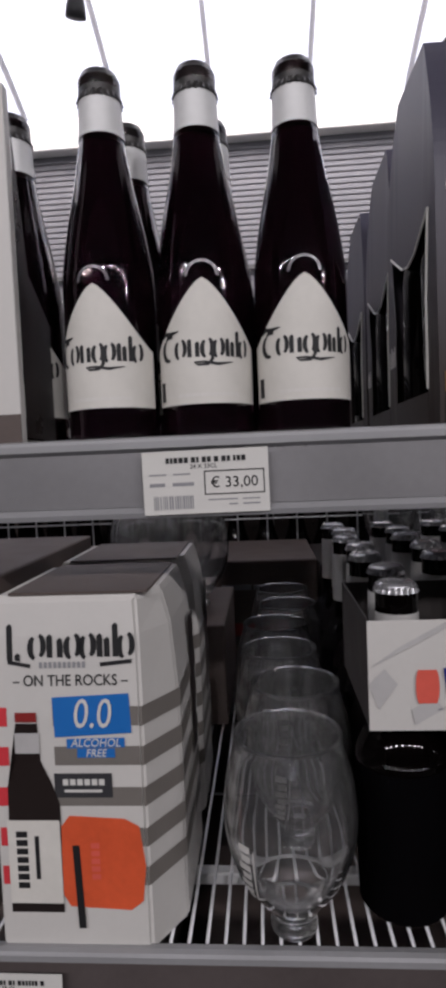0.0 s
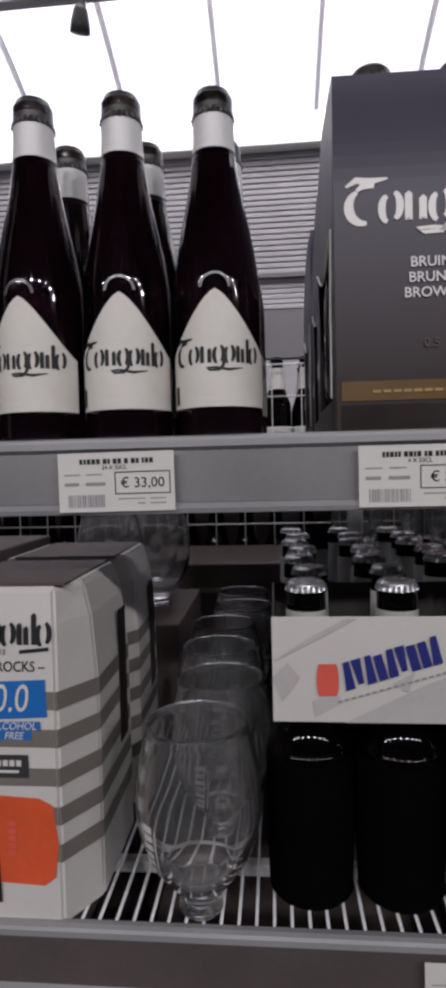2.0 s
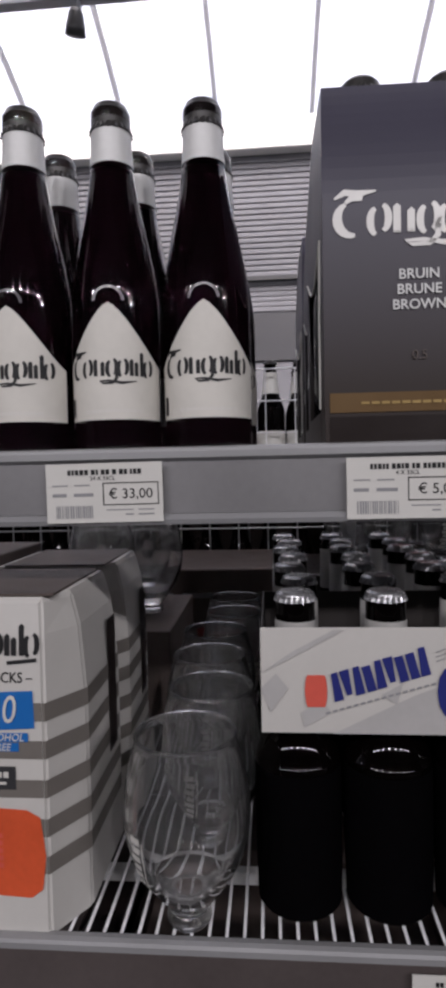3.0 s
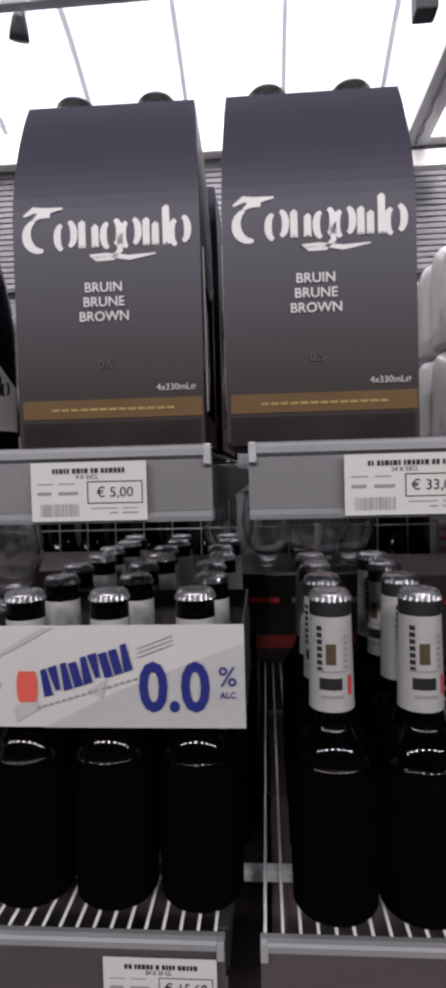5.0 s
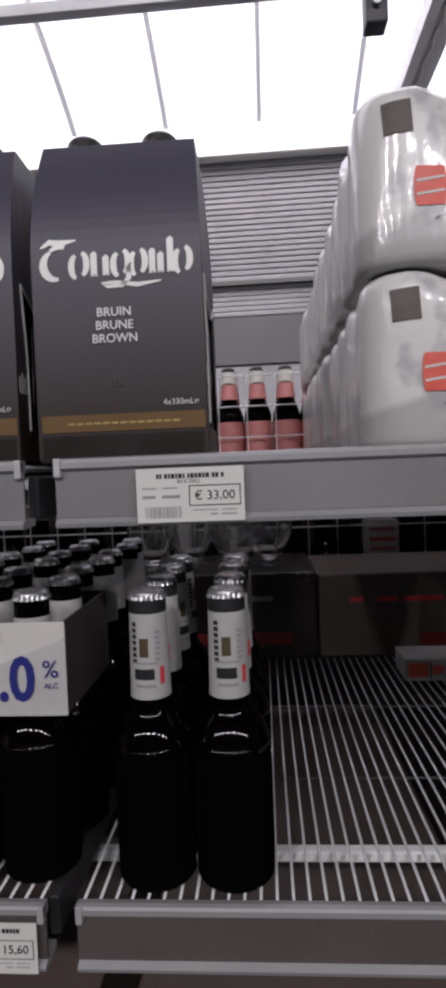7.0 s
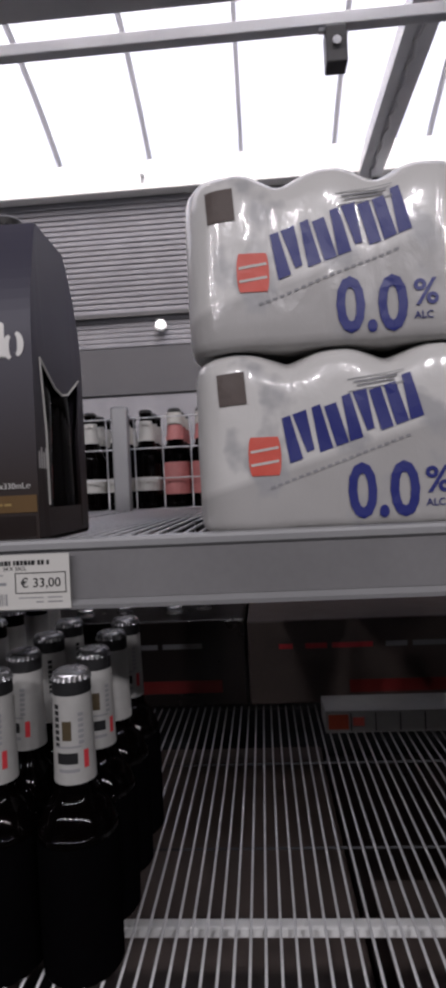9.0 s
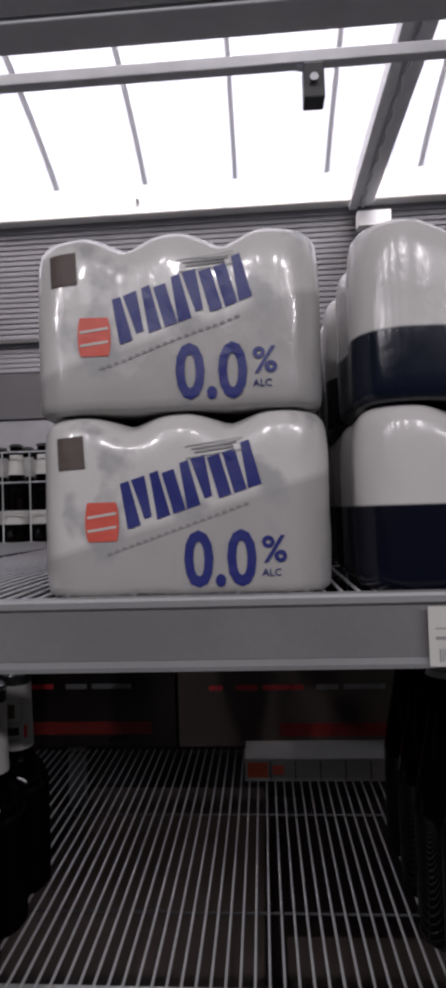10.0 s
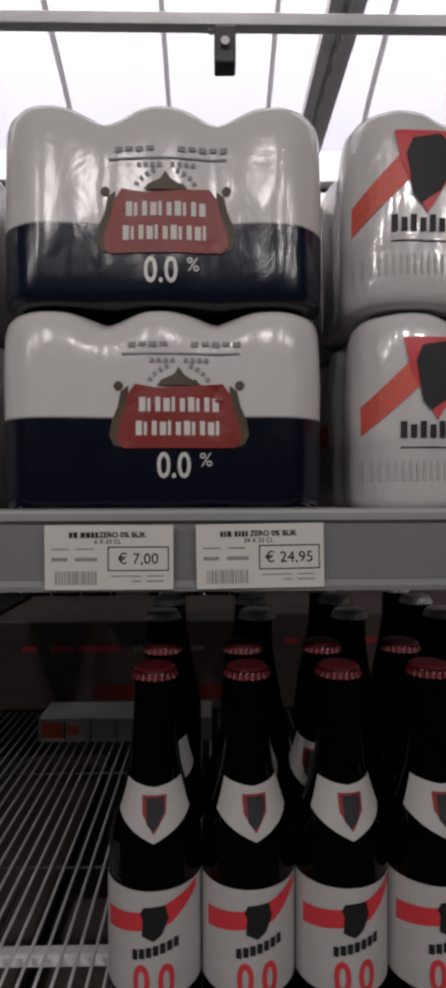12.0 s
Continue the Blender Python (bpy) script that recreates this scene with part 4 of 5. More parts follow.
# ---- lower shelf ----
# carton of sparkling fruit beer
def fruit_carton():
    p = empty("fruit_beer_carton", "white striped carton with a blue zero badge", "carton", group="fruit beer cartons")
    x0, x1, d, h = 0.0, 0.126, 0.118, 0.2245
    bm = bmesh.new()
    rings = []
    xe, cut_y = 0.105, 0.030
    for z, i, j in ((0.0, 0.0, 0.0), (0.150, 0.0, 0.0), (0.200, 0.004, 0.003), (0.220, 0.009, 0.006), (h, 0.011, 0.010)):
        rings.append([bm.verts.new(q) for q in ((x0 + i * 0.6, j, z), (xe - i * 0.25, j, z), (x1 - i, cut_y, z), (x1 - i, d - j, z), (x0 + i * 0.6, d - j, z))])
    for a, b in zip(rings, rings[1:]):
        for k in range(5):
            bm.faces.new((a[k], a[(k + 1) % 5], b[(k + 1) % 5], b[k]))
    bm.faces.new(rings[0][::-1])
    bm.faces.new(rings[-1])
    bmesh.ops.bevel(bm, geom=[e for e in bm.edges if abs(e.verts[0].co.z - e.verts[1].co.z) > 0.01], offset=0.002, segments=2, affect="EDGES")
    part("carton_body", bm, WHITE_BOARD, p)
    part("top_board", boxes((x0 + 0.014, x1 - 0.015, 0.008, d - 0.008, h, h + 0.0015)), BROWN_BOARD, p, "brown top of the carton")
    front = lambda x, z: 0.0 if z < 0.15 else (0.003 * (z - 0.15) / 0.05 if z < 0.2 else 0.003 + 0.003 * (z - 0.2) / 0.022)
    def stick(name, b, m, label="", off=0.0006):
        return part(name, onto(b, front, off), m, p, label)
    for zc in (0.150, 0.125, 0.099, 0.073, 0.048):
        stick("stripe", bars([(0.044, xe - 0.002, zc - 0.006, zc + 0.006)], 0), STRIPE)
        bm = bmesh.new()
        for (xa, ya), (xb, yb) in (((xe - 0.001, -0.0009), (xe + 0.0006, -0.0005)), ((xe + 0.0006, -0.0005), (x1 + 0.0009, cut_y - 0.0003)), ((x1 + 0.0009, cut_y - 0.0003), (x1 + 0.0009, d - 0.006))):
            bm.faces.new([bm.verts.new(q) for q in ((xa, ya, zc - 0.006), (xb, yb, zc - 0.006), (xb, yb, zc + 0.006), (xa, ya, zc + 0.006))])
        part("stripe", bm, STRIPE, p)
        stick("red_stripe", bars([(0.003, 0.012, zc - 0.006, zc + 0.006)], 0), RED_PRINT)
    # flat dark sheet stands in for the shade inside a die-cut hole
    part("opening_shade", boxes((x1 + 0.0007, x1 + 0.0012, 0.082, 0.104, 0.085, 0.190), bevel=0.0002), BOARD_LOW, p, "dark sheet painting the shade in a side cut-out")
    wm = pen_mark(0.012, 0.101, 0.1865, 0.0165, 0, 0.24, False)
    wm.verts.index_update()
    for one in pieces(wm):
        stick("mark_stroke", one, INK, "black pen stroke of the brand mark")
    stick("swash", bars([(0.014, 0.030, 0.1815, 0.1840, -10), (0.078, 0.100, 0.1815, 0.1840, 5)], 0), INK)
    stick("fine_print", bars([(0.036 + 0.0033 * i, 0.0382 + 0.0033 * i, 0.1800, 0.1838) for i in range(10)], 0), GREY_INK)
    stick("slogan", lettering("– ON THE ROCKS –", 0.0098, 0.057, 0.1720, stretch=0.92), INK)
    stick("badge", slab([(0.045, 0.1370), (0.098, 0.1395), (0.097, 0.1640), (0.044, 0.1620)]), BLUE_PRINT, "blue badge", 0.0010)
    stick("badge_zero", lettering("0.0", 0.026, 0.071, 0.1510, stretch=0.85, shear=0.15), PAPER, "", 0.0014)
    stick("badge_strip", slab([(0.053, 0.1300), (0.093, 0.1305), (0.093, 0.1365), (0.053, 0.1360)]), BLUE_PRINT, "", 0.0010)
    stick("badge_words", lettering("ALCOHOL", 0.0072, 0.073, 0.1333, shear=0.2), PAPER, "", 0.0014)
    stick("badge_strip", slab([(0.060, 0.1240), (0.086, 0.1240), (0.086, 0.1298), (0.060, 0.1298)]), BLUE_PRINT, "", 0.0010)
    stick("badge_words", lettering("FREE", 0.0068, 0.073, 0.1268, shear=0.2), PAPER, "", 0.0014)
    stick("calorie_patch", bars([(0.043, 0.083, 0.0985, 0.1140)], 0), LIP_DARK, "grey patch", 0.0009)
    stick("calorie_print", bars([(0.049 + 0.005 * i, 0.0528 + 0.005 * i, 0.1065, 0.1105) for i in range(6)] + [(0.050, 0.076, 0.1020, 0.1038)], 0), PAPER, "", 0.0013)
    tb = [(0.008, 0.024), (0.045, 0.024), (0.046, 0.094), (0.041, 0.108), (0.034, 0.122), (0.033, 0.146), (0.018, 0.146), (0.017, 0.122), (0.010, 0.105)]
    stick("printed_bottle", slab(tb), BOARD_LOW, "printed dark bottle", 0.0010)
    stick("printed_bottle_label", bars([(0.008, 0.045, 0.030, 0.084)], 0), LABEL, "", 0.0013)
    stick("printed_bottle_label", bars([(0.017, 0.034, 0.1270, 0.1400)], 0), GREY_BOARD, "", 0.0013)
    stick("printed_cap", bars([(0.018, 0.033, 0.1470, 0.1530)], 0), MAROON, "", 0.0013)
    tagged(stick("label_bars", bars([(0.014, 0.022, 0.040 + 0.0055 * i, 0.0440 + 0.0055 * i) for i in range(7)] + [(0.027, 0.030, 0.046, 0.074)], 0), INK, "", 0.0016), kind="stuff")
    gl = [(0.050, 0.028), (0.092, 0.026), (0.1005, 0.032), (0.1035, 0.055), (0.100, 0.080), (0.090, 0.0850), (0.052, 0.0870), (0.046, 0.080), (0.045, 0.036)]
    stick("printed_glass", slab(gl), ORANGE, "printed glass of orange-red drink", 0.0010)
    stick("printed_straw", bars([(0.054, 0.059, 0.014, 0.068, 2)], 0), INK, "", 0.0014)
    tagged(stick("glass_bars", bars([(0.066, 0.072, 0.046 + 0.005 * i, 0.0495 + 0.005 * i) for i in range(5)], 0), CORAL, "", 0.0014), kind="stuff")
    return p


fruit = fruit_carton()
fruit.matrix_basis = pose(-0.1045, 0.327, LOW_Z, 0, 0, 0) @ Matrix.Diagonal((0.915, 1, 1, 1))
copy_thing(fruit, pose(-0.1045, 0.449, LOW_Z, 0, 0, 1))
dark_case = empty("brown_beer_case", "brown cardboard beer case beside the striped carton", "carton")
part("case_body", boxes((-0.28, -0.122, 0.345, 0.62, LOW_Z, LOW_Z + 0.228), bevel=0.002), BROWN_BOARD, dark_case)
part("case_band", boxes((-0.28, -0.1215, 0.3442, 0.3448, LOW_Z + 0.02, LOW_Z + 0.2)), BOARD_LOW, dark_case)

# drinking glasses one behind another
def goblet():
    g = empty("beer_glass", "clear rounded beer glass on a short thick foot", "glass", group="row of beer glasses")
    outer = smooth_profile([(0.0135, 0.0), (0.0150, 0.0025), (0.0152, 0.006), (0.0132, 0.0100), (0.0140, 0.0125), (0.021, 0.021), (0.035, 0.042), (0.0425, 0.069), (0.0412, 0.098), (0.0345, 0.126), (0.0350, 0.1285), (0.0343, 0.1302)])
    inner = [(0.0326, 0.1300), (0.0318, 0.1280)] + [(max(0.002, r - 0.0024 - 0.004 * max(0.0, 1 - z / 0.06)), z) for r, z in outer[::-1] if 0.026 < z < 0.124] + [(0.010, 0.0245), (0.001, 0.0235)]
    part("bowl", lathe(outer + inner, 48), CLEAR, g, smooth=True)
    fl = [(r, z) for r, z in outer]
    tagged(part("mark", around(cut_fine(wordmark_upright(), 0.006), fl, 0.0006), WHITE_BOARD, g, "white brand mark drawn as bars up the side"), kind="stuff")
    return g


def wordmark_upright():
    bm = bars([(-0.0305 + 0.002 * (i % 2), -0.0215, 0.034 + 0.0062 * i, 0.0385 + 0.0062 * i) for i in range(7)] + [(-0.0195, -0.0183, 0.036, 0.074)], 0)
    return bm


gob = goblet()
gob.matrix_basis = pose(0.081, 0.347, LOW_Z, 0, 0, -8)
for k, (x, y) in enumerate(((0.090, 0.4335), (0.080, 0.5195), (0.078, 0.6055), (0.094, 0.6915), (0.089, 0.7775))):
    copy_thing(gob, pose(x, y, LOW_Z, 0, 0, 20 * k + 15))
for x, y in ((-0.075, 0.70), (-0.10, 0.78), (-0.02, 0.74), (-0.045, 0.82)):
    copy_thing(gob, pose(x, y, LOW_Z + 0.118, 0, 0, 40 * x))
shelf_box = empty("glass_tray", "dark carton tray under spare glasses", "tray")
part("tray", boxes((-0.135, 0.02, 0.645, 0.855, LOW_Z, LOW_Z + 0.117), bevel=0.002), BROWN_BOARD, shelf_box)


def dark_bottle(cap, label, shape=None):
    b = empty("dark_beer_bottle", label, "bottle")
    part("glass", lathe(shape or SLIM, 32), BEER_GLASS, b, smooth=True)
    part("crown_cap", crown(0.213, 0.0136, 0.0065), cap, b)
    # matte black wrap added so that the bottle body shows no reflections
    if shape is not None:
        part("body_wrap", wrap_label(shape, lambda a: 0.003, lambda a: 0.100, math.pi, 0.0005, 32, 4), BLACK_WRAP, b, "added matte black wrap that hides reflections on the bottle", smooth=True)
    return b


# six-pack under a printed carton sleeve, with loose rows behind
bb = dark_bottle(DULL_CAP, "dark beer bottle with pale crown cap", LONG)
bb["group"] = "dark bottles in the sleeve"
part("neck_label", wrap_label(LONG, lambda a: 0.150, lambda a: 0.200, math.pi, 0.0005, 28, 6), DULL_PAPER, bb, "pale grey neck label", smooth=True)
spots = [(0.157 + 0.0625 * c + (0.006 if r % 2 else 0), 0.374 + 0.0615 * r) for r in range(7) for c in range(3)]
bb.matrix_basis = pose(*spots[0], LOW_Z)
for i, (x, y) in enumerate(spots[1:]):
    copy_thing(bb, pose(x, y, LOW_Z, 0, 0, 37 * i))
sleeve = empty("carton_sleeve", "white and grey printed carton sleeve round bottle necks", "carton")
sx0, sx1, sz0, sz1, sy = 0.1325, 0.3175, 1.2955, 1.3655, 0.3445
panel = part("front_panel", boxes((sx0, sx1, sy, sy + 0.0012, sz0, sz1), bevel=0.0003), WHITE_BOARD, sleeve)
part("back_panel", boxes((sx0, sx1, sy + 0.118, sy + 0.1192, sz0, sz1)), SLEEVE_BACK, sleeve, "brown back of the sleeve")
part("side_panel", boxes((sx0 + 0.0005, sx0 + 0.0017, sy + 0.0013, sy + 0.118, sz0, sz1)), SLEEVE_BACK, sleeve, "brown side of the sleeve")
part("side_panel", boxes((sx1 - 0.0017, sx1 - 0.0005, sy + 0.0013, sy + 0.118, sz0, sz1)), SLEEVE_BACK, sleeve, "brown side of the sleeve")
SF = sy - 0.0005
part("grey_corner", slab([(sx0 + 0.047, sz0), (sx1, sz0), (sx1, sz1 - 0.012), (sx0 + 0.10, sz0 + 0.026)], SF), GREY_BOARD, panel)
for q in ([(0.0, 0.040), (0.035, 0.058), (0.055, 0.069), (0.048, 0.069), (0.020, 0.054)], [(0.0, 0.030), (0.010, 0.040), (0.018, 0.030), (0.006, 0.014)], [(0.028, 0.004), (0.046, 0.014), (0.040, 0.022), (0.026, 0.014)], [(0.078, 0.026), (0.092, 0.034), (0.088, 0.020)]):
    part("vine_print", slab([(sx0 + a, sz0 + b) for a, b in q], SF - 0.0004), GREY_BOARD, panel)
barrel = [(sx0 + 0.036 + s * (0.0050 + 0.0022 * math.cos(q)), sz0 + 0.0285 + 0.0110 * math.sin(q)) for s, q in [(1, -1.3 + 2.6 * j / 8) for j in range(9)] + [(-1, 1.3 - 2.6 * j / 8) for j in range(9)]]
part("barrel_print", slab(barrel, SF - 0.0008), CORAL, panel, "coral barrel emblem")
mark = slant_mark(sx0 + 0.045, sx0 + 0.111, sz0 + 0.031, 0.0185, SF - 0.0010, 17)
mark.verts.index_update()
for one in pieces(mark):
    part("mark_stroke", one, NAVY, panel, "navy slanted brand mark drawn as bars")
part("slogan_print", bars([(sx0 + 0.042 + 0.0045 * i, sx0 + 0.0452 + 0.0045 * i, sz0 + 0.0135 + 0.0013 * i, sz0 + 0.0148 + 0.0013 * i, 17) for i in range(17)], SF - 0.0008), GREY_INK, panel)
part("stamp_print", bars([(sx0 + 0.112, sx0 + 0.138, sz0 + 0.0585 + d, sz0 + 0.0591 + d, 20) for d in (0, -0.003, -0.006)], SF - 0.0008), GREY_INK, panel)
part("zero_print", lettering("0.0", 0.046, sx0 + 0.1375, sz0 + 0.0265, SF - 0.0010, stretch=0.86, bold=0.0012), NAVY, panel)
part("percent_print", lettering("%", 0.0185, sx0 + 0.1735, sz0 + 0.0345, SF - 0.0010), NAVY, panel)
part("alc_print", lettering("ALC", 0.0058, sx0 + 0.1735, sz0 + 0.0225, SF - 0.0010), NAVY, panel)

# two files of dark bottles with tall pale neck labels
nb = dark_bottle(DULL_CAP, "dark beer bottle with tall pale neck label", LONG)
nb["group"] = "dark neck-label bottles"
neck = part("neck_label", wrap_label(LONG, lambda a: 0.139, lambda a: 0.2030, math.pi, 0.0005, 28, 8), DULL_PAPER, nb, "pale grey neck label", smooth=True)
part("neck_foil", wrap_label(LONG, lambda a: 0.2032, lambda a: 0.2135, math.pi, 0.0005, 28, 2), INK, nb, "black band under the cap", smooth=True)
part("neck_patch", around(cut_fine(bars([(-0.011, 0.005, 0.154, 0.162)], 0), 0.004), LONG, 0.0009), INK, neck)
part("neck_patch", around(cut_fine(bars([(-0.006, 0.001, 0.171, 0.185)], 0), 0.004), LONG, 0.0009), OLIVE, neck)
tagged(part("neck_mark", around(cut_fine(bars([(-0.0125, -0.0085, 0.166 + 0.0046 * i, 0.1692 + 0.0046 * i) for i in range(7)], 0), 0.004), LONG, 0.0009), INK, neck), "black upright brand mark drawn as bars", kind="stuff")
part("neck_badge", around(cut_fine(bars([(0.0095, 0.0135, 0.150, 0.163)], 0), 0.004), LONG, 0.0009), RED_PRINT, neck)
tagged(part("neck_print", around(cut_fine(bars([(-0.010, 0.006, 0.148, 0.1505)] + [(0.006, 0.010, 0.168 + 0.004 * i, 0.1705 + 0.004 * i) for i in range(6)] + [(-0.012, 0.008, 0.1655, 0.167)], 0), 0.004), LONG, 0.0009), GREY_INK, neck), kind="stuff")
spots = [(0.3765 + 0.0605 * c, 0.365 + 0.060 * r) for r in range(4) for c in range(2)]
nb.matrix_basis = pose(*spots[0], LOW_Z, 0, 0, 4)
for i, (x, y) in enumerate(spots[1:]):
    copy_thing(nb, pose(x, y, LOW_Z, 0, 0, (8, -20, 25, 60, -40, 90, 10)[i]))

# bottles with red caps and white collars
rb = dark_bottle(CAP_RED, "dark beer bottle with red cap and white collar")
rb["group"] = "red-cap bottles"
collar = part("collar", wrap_label(SLIM, lambda a: 0.1345 - 0.0135 * (1 - min(1, abs(a) / 1.12)), lambda a: 0.1500 + 0.0025 * abs(a), 1.12, 0.0006), DIM_PAPER, rb, "white shield-shaped collar label", smooth=True)
part("collar_emblem", around(cut_fine(slab([(-0.0045, 0.1445), (0.0058, 0.1450), (0.0066, 0.1385), (0.0032, 0.1305), (-0.0008, 0.1275), (-0.0045, 0.1315), (-0.0030, 0.1375)]), 0.004), SLIM, 0.0012), INK, collar, "plain dark shield emblem")
part("collar_emblem", around(cut_fine(slab([(-0.0072, 0.1460), (0.0078, 0.1460), (0.0074, 0.1360), (0.0, 0.1258), (-0.0070, 0.1360)]), 0.004), SLIM, 0.0010), MAROON, collar)
body_wrap = part("label", wrap_label(SLIM, lambda a: 0.030, lambda a: 0.094, 1.45, 0.0005), DIM_PAPER, rb, "white body label with red stripe", smooth=True)
part("label_stripe", around(cut_fine(slab([(-0.034, 0.066), (-0.034, 0.078), (-0.004, 0.082), (0.030, 0.0935), (0.030, 0.088), (0.010, 0.074)]), 0.005), SLIM, 0.0009), RED_PRINT, body_wrap)
part("label_shade", around(cut_fine(slab([(-0.034, 0.079), (-0.034, 0.0935), (0.022, 0.0935), (-0.004, 0.083)]), 0.005), SLIM, 0.0009), GREY_BOARD, body_wrap)
part("label_emblem", around(cut_fine(slab([(-0.006, 0.085), (0.007, 0.086), (0.009, 0.078), (0.005, 0.069), (0.000, 0.065), (-0.007, 0.068), (-0.005, 0.075), (-0.008, 0.081)]), 0.004), SLIM, 0.0014), INK, body_wrap, "plain dark shield emblem")
part("label_mark", around(cut_fine(bars([(-0.013 + 0.0042 * i, -0.0098 + 0.0042 * i, 0.0535 + 0.001 * i, 0.0595 + 0.001 * i) for i in range(7)], 0), 0.004), SLIM, 0.0012), INK, body_wrap, "black brand mark drawn as bars")
part("label_zero", around(cut_fine(lettering("0.0", 0.027, 0.0, 0.040, stretch=0.78, bold=0.0005), 0.004), SLIM, 0.0012), RED_PRINT, body_wrap)
spots = [(0.855 + 0.0588 * c, 0.357 + 0.060 * r) for r in range(2) for c in range(6)]
rb.matrix_basis = pose(*spots[0], LOW_Z, 0, 0, 3)
for i, (x, y) in enumerate(spots[1:]):
    copy_thing(rb, pose(x, y, LOW_Z, 0, 0, (8, 6, 3, -6, 0, 10, 40, -30, 60, 20, 0)[i]))
tb = empty("tall_dark_bottle", "tall black beer bottle behind the red-cap bottles", "bottle", group="tall dark bottles")
part("glass", lathe(TALL, 32), BEER_GLASS, tb, smooth=True)
part("crown_cap", crown(0.2240, 0.0142, 0.007), CAP_PALE, tb)
spots = [(0.850 + 0.079 * c, 0.479 + 0.066 * r) for r in range(3) for c in range(4)]
tb.matrix_basis = pose(*spots[0], LOW_Z)
for x, y in spots[1:]:
    copy_thing(tb, pose(x, y, LOW_Z))

# ---- goods on the other side of the mesh ----
for z, nm in ((TOP_Z, "far upper"), (LOW_Z, "far lower")):
    wire_shelf("wire_shelf", XA, XB, 1.215, 1.66, z, "steel wires of the " + nm + " shelf", 0.0235)
pb = empty("pink_label_bottle", "dark bottle with pink labels behind the wire grid", "bottle", group="pink-label bottles")
part("glass", lathe(SLIM, 24), BEER_GLASS, pb, smooth=True)
part("label", wrap_label(SLIM, lambda a: 0.030, lambda a: 0.100, math.pi, 0.0006, 24, 2), PINK, pb, "pale pink label", smooth=True)
part("neck_label", wrap_label(SLIM, lambda a: 0.150, lambda a: 0.183, math.pi, 0.0030, 24, 2), PINK, pb, "pink neck label", smooth=True)
part("neck_foil", wrap_label(SLIM, lambda a: 0.184, lambda a: 0.211, math.pi, 0.0030, 24, 2), LABEL, pb, "pale foil round the neck", smooth=True)
part("crown_cap", crown(0.213, 0.0142, 0.007), CAP_DARK, pb)
spots = [(0.40 + 0.063 * c, 1.25 + 0.064 * r) for r in range(3) for c in range(22)]
pb.matrix_basis = pose(*spots[0], TOP_Z)
for x, y in spots[1:]:
    copy_thing(pb, pose(x, y, TOP_Z))
wb = empty("pale_label_bottle", "dark bottle with white labels behind the wire grid", "bottle", group="white-label bottles")
part("glass", lathe(SLIM, 24), BEER_GLASS, wb, smooth=True)
part("label", wrap_label(SLIM, lambda a: 0.040, lambda a: 0.070, math.pi, 0.0006, 24, 2), PAPER, wb, "white label", smooth=True)
part("neck_label", wrap_label(SLIM, lambda a: 0.150, lambda a: 0.195, math.pi, 0.0006, 24, 2), PAPER, wb, "white neck label", smooth=True)
part("crown_cap", crown(0.213, 0.0142, 0.007), CAP_DARK, wb)
spots = [(0.335 - 0.063 * c, 1.25 + 0.064 * r) for r in range(3) for c in range(17)]
wb.matrix_basis = pose(*spots[0], TOP_Z)
for x, y in spots[1:]:
    copy_thing(wb, pose(x, y, TOP_Z))
fb = dark_bottle(CAP_DARK, "dark bottle on the far lower shelf")
fb["group"] = "far dark bottles"
spots = [(XA + 0.03 + 0.066 * c, 1.24 + 0.066 * r) for r in range(2) for c in range(36)]
fb.matrix_basis = pose(*spots[0], LOW_Z)
for x, y in spots[1:]:
    if not (0.65 < x < 0.80 and y < 1.3):
        copy_thing(fb, pose(x, y, LOW_Z))
for i, (xa, xb, top, m) in enumerate(((-0.70, -0.302, 1.30, BROWN_BOARD), (-0.298, 0.148, 1.315, BROWN_BOARD), (0.152, 0.548, 1.305, BOARD_LOW), (0.552, 0.948, 1.300, BROWN_BOARD), (0.952, 1.40, 1.31, BROWN_BOARD))):
    c = empty("beer_crate_carton", "brown cardboard beer case behind the wire shelf", "carton", group="cases behind the shelf")
    part("case_body", boxes((xa, xb, BACK_Y + 0.004, 1.12, LOW_Z, top), bevel=0.003), m, c)
    for k in range(7):
        xk = xa + 0.05 + k * (xb - xa - 0.1) / 7
        part("printed_block", boxes((xk, xk + 0.022 + 0.012 * (k % 3), BACK_Y + 0.0028, BACK_Y + 0.0035, top - 0.046, top - 0.038)), (RED_PRINT, GREY_INK)[k // 4], c)
    part("printed_band", boxes((xa + 0.16, xb - 0.04, BACK_Y + 0.0028, BACK_Y + 0.0035, top - 0.118, top - 0.098)), MAROON, c, "faded red printed panel")
# dark blocks added to shut out the bright wall between the far bottles
for i in range(6):
    c = empty("far_backing", "added dark block hiding the bright wall behind the far bottles", "carton", group="far dark cases")
    part("case_body", boxes((XA + 0.42 * i, XA + 0.42 * i + 0.415, 1.39, 1.62, LOW_Z, LOW_Z + 0.285), bevel=0.003), BOARD_LOW, c)
    part("case_tape", boxes((XA + 0.42 * i + 0.19, XA + 0.42 * i + 0.23, 1.388, 1.3895, LOW_Z + 0.05, LOW_Z + 0.28)), BROWN_BOARD, c)
for k, (x, y) in enumerate(((0.425, 0.955), (0.475, 0.985), (0.40, 1.04), (0.335, 0.97), (0.27, 0.95))):
    copy_thing(gob, pose(x, y, (1.3045 if x > 0.15 else 1.3145), 0, 0, 50 * k + 20))
pink_box = empty("pink_white_carton", "pale pink and white carton on the far shelf", "carton")
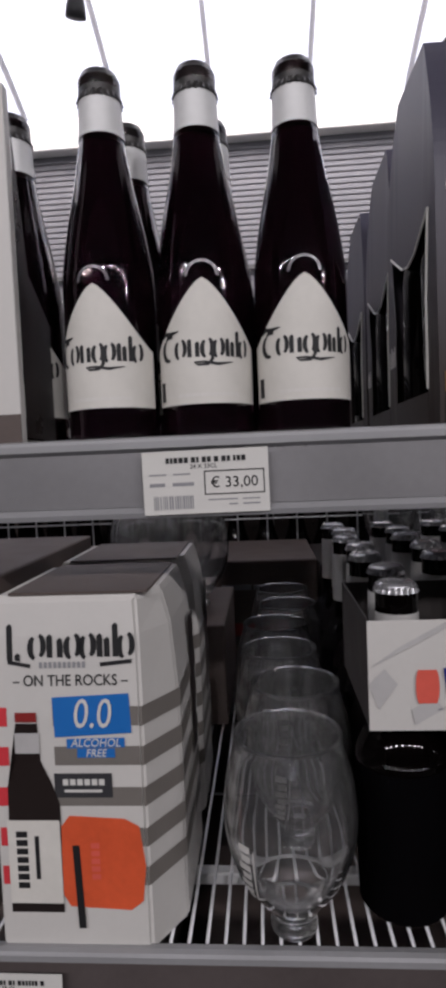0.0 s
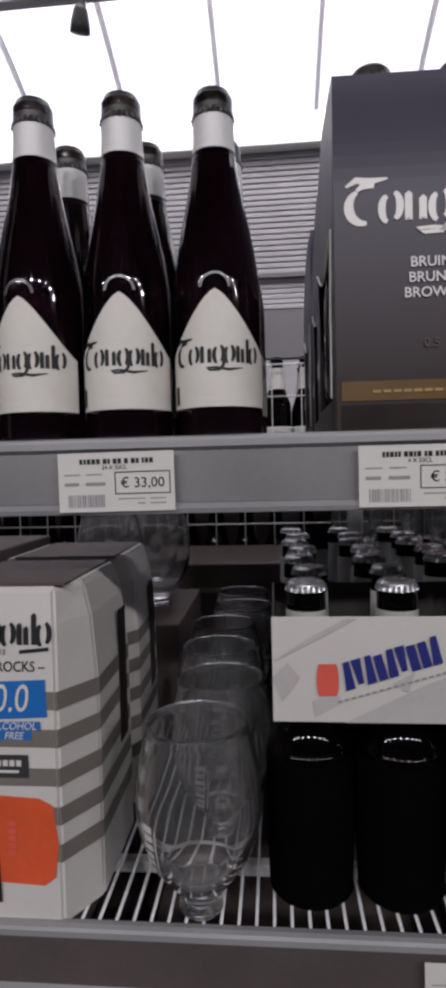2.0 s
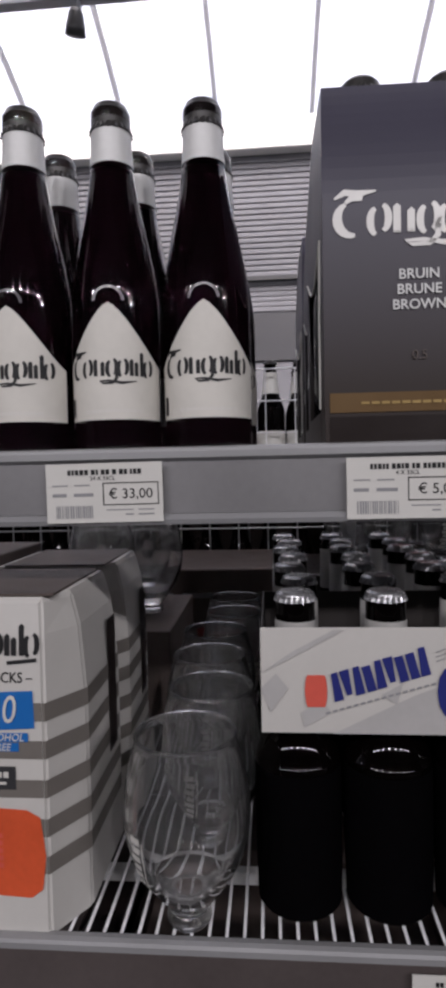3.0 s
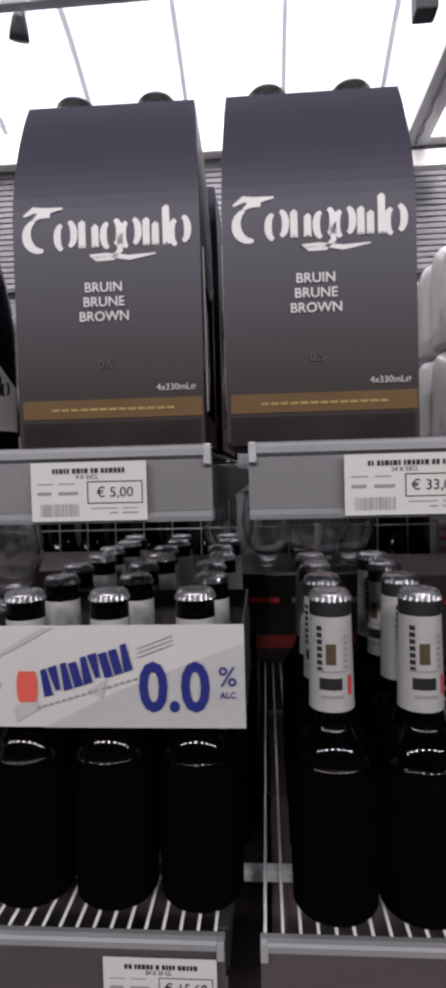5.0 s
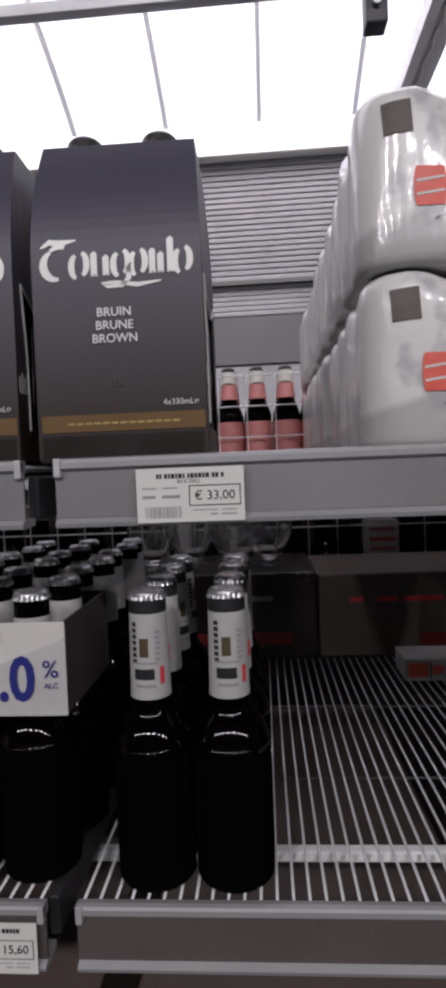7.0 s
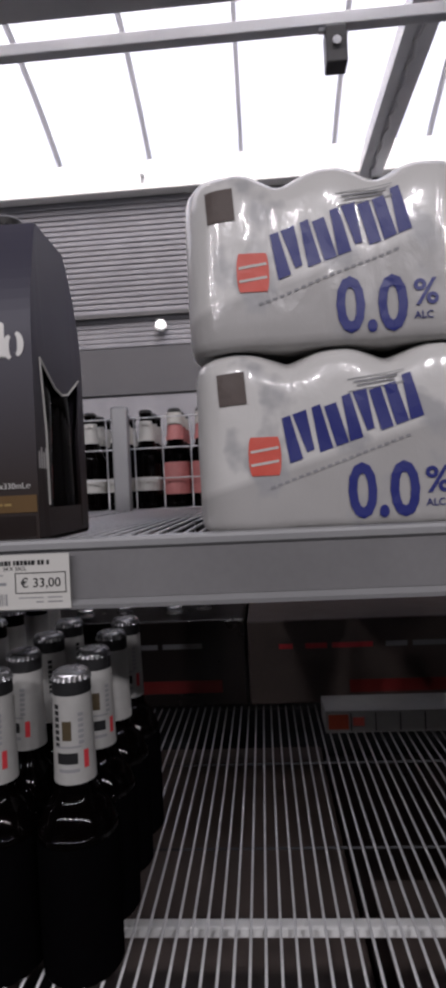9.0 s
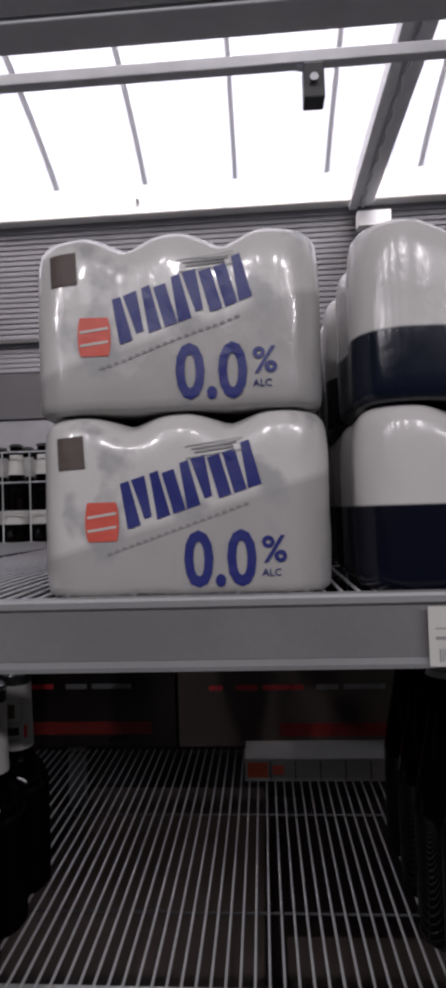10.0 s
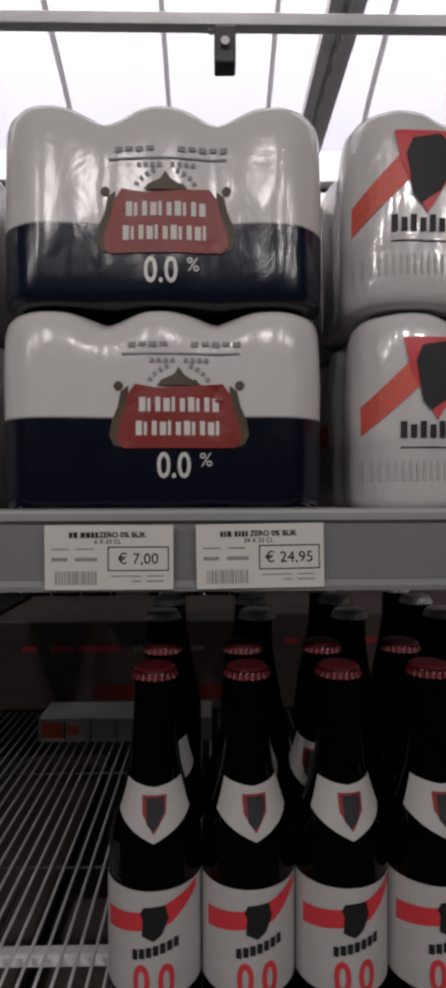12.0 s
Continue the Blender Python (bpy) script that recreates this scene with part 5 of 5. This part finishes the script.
part("carton_body", boxes((0.690, 0.757, 1.222, 1.285, LOW_Z, LOW_Z + 0.192), bevel=0.002), PAPER, pink_box)
for k in range(4):
    part("printed_band", boxes((0.694, 0.753, 1.2205, 1.2215, LOW_Z + 0.105 + 0.021 * k, LOW_Z + 0.113 + 0.021 * k)), (CORAL, PINK)[k % 2], pink_box)
tray = empty("white_tray", "low white card tray with dark dividers", "tray")
part("tray_body", boxes((0.660, 0.890, 0.770, 0.835, LOW_Z, LOW_Z + 0.031), bevel=0.001), DULL_PAPER, tray)
for i in range(6):
    part("divider", boxes((0.695 + 0.034 * i, 0.6962 + 0.034 * i, 0.7685, 0.7698, LOW_Z + 0.003, LOW_Z + 0.028)), INK, tray)
part("printed_patch", boxes((0.664, 0.692, 0.7685, 0.7698, LOW_Z + 0.006, LOW_Z + 0.026)), ORANGE, tray, "faded orange print")
part("printed_patch", boxes((0.698, 0.714, 0.7685, 0.7698, LOW_Z + 0.010, LOW_Z + 0.022)), CORAL, tray, "faded coral print")

# low shelf under the wires: goods and a pale board seen through them
# dark panel added to hide the brightly lit floor behind the rack
back = empty("floor_light_block", "added dark panel hiding the lit floor below the wires", "panel")
part("sheet", boxes((XA, XB, MID_Y + 0.012, MID_Y + 0.018, 0.02, 1.205), bevel=0.001), LIP_DARK, back)
lowest = empty("bottom_shelf", "dark bottom shelf under the wires", "shelf")
part("board", boxes((XA, XB, 0.33, 1.6, 0.70, 0.73), bevel=0.003), LIP_DARK, lowest)
part("pale_edge", boxes((XA, XB, 0.488, 0.501, 1.088, 1.099), bevel=0.002), WHITE_PAINT, lowest, "pale metal stiffener under the wires")
for i in range(7):
    c = empty("stock_case", "dark beer case on the bottom shelf", "carton", group="cases on the bottom shelf")
    part("case_body", boxes((XA + 0.36 * i, XA + 0.36 * i + 0.352, 0.42, 1.16, 0.73, 0.98 - 0.02 * (i % 3)), bevel=0.004), (BROWN_BOARD, BOARD_LOW, BOARD_LOW)[i % 3], c)
    part("case_lid", boxes((XA + 0.36 * i + 0.02, XA + 0.36 * i + 0.31, 0.46, 0.76, 0.98 - 0.02 * (i % 3), 0.984 - 0.02 * (i % 3))), BROWN_BOARD, c)
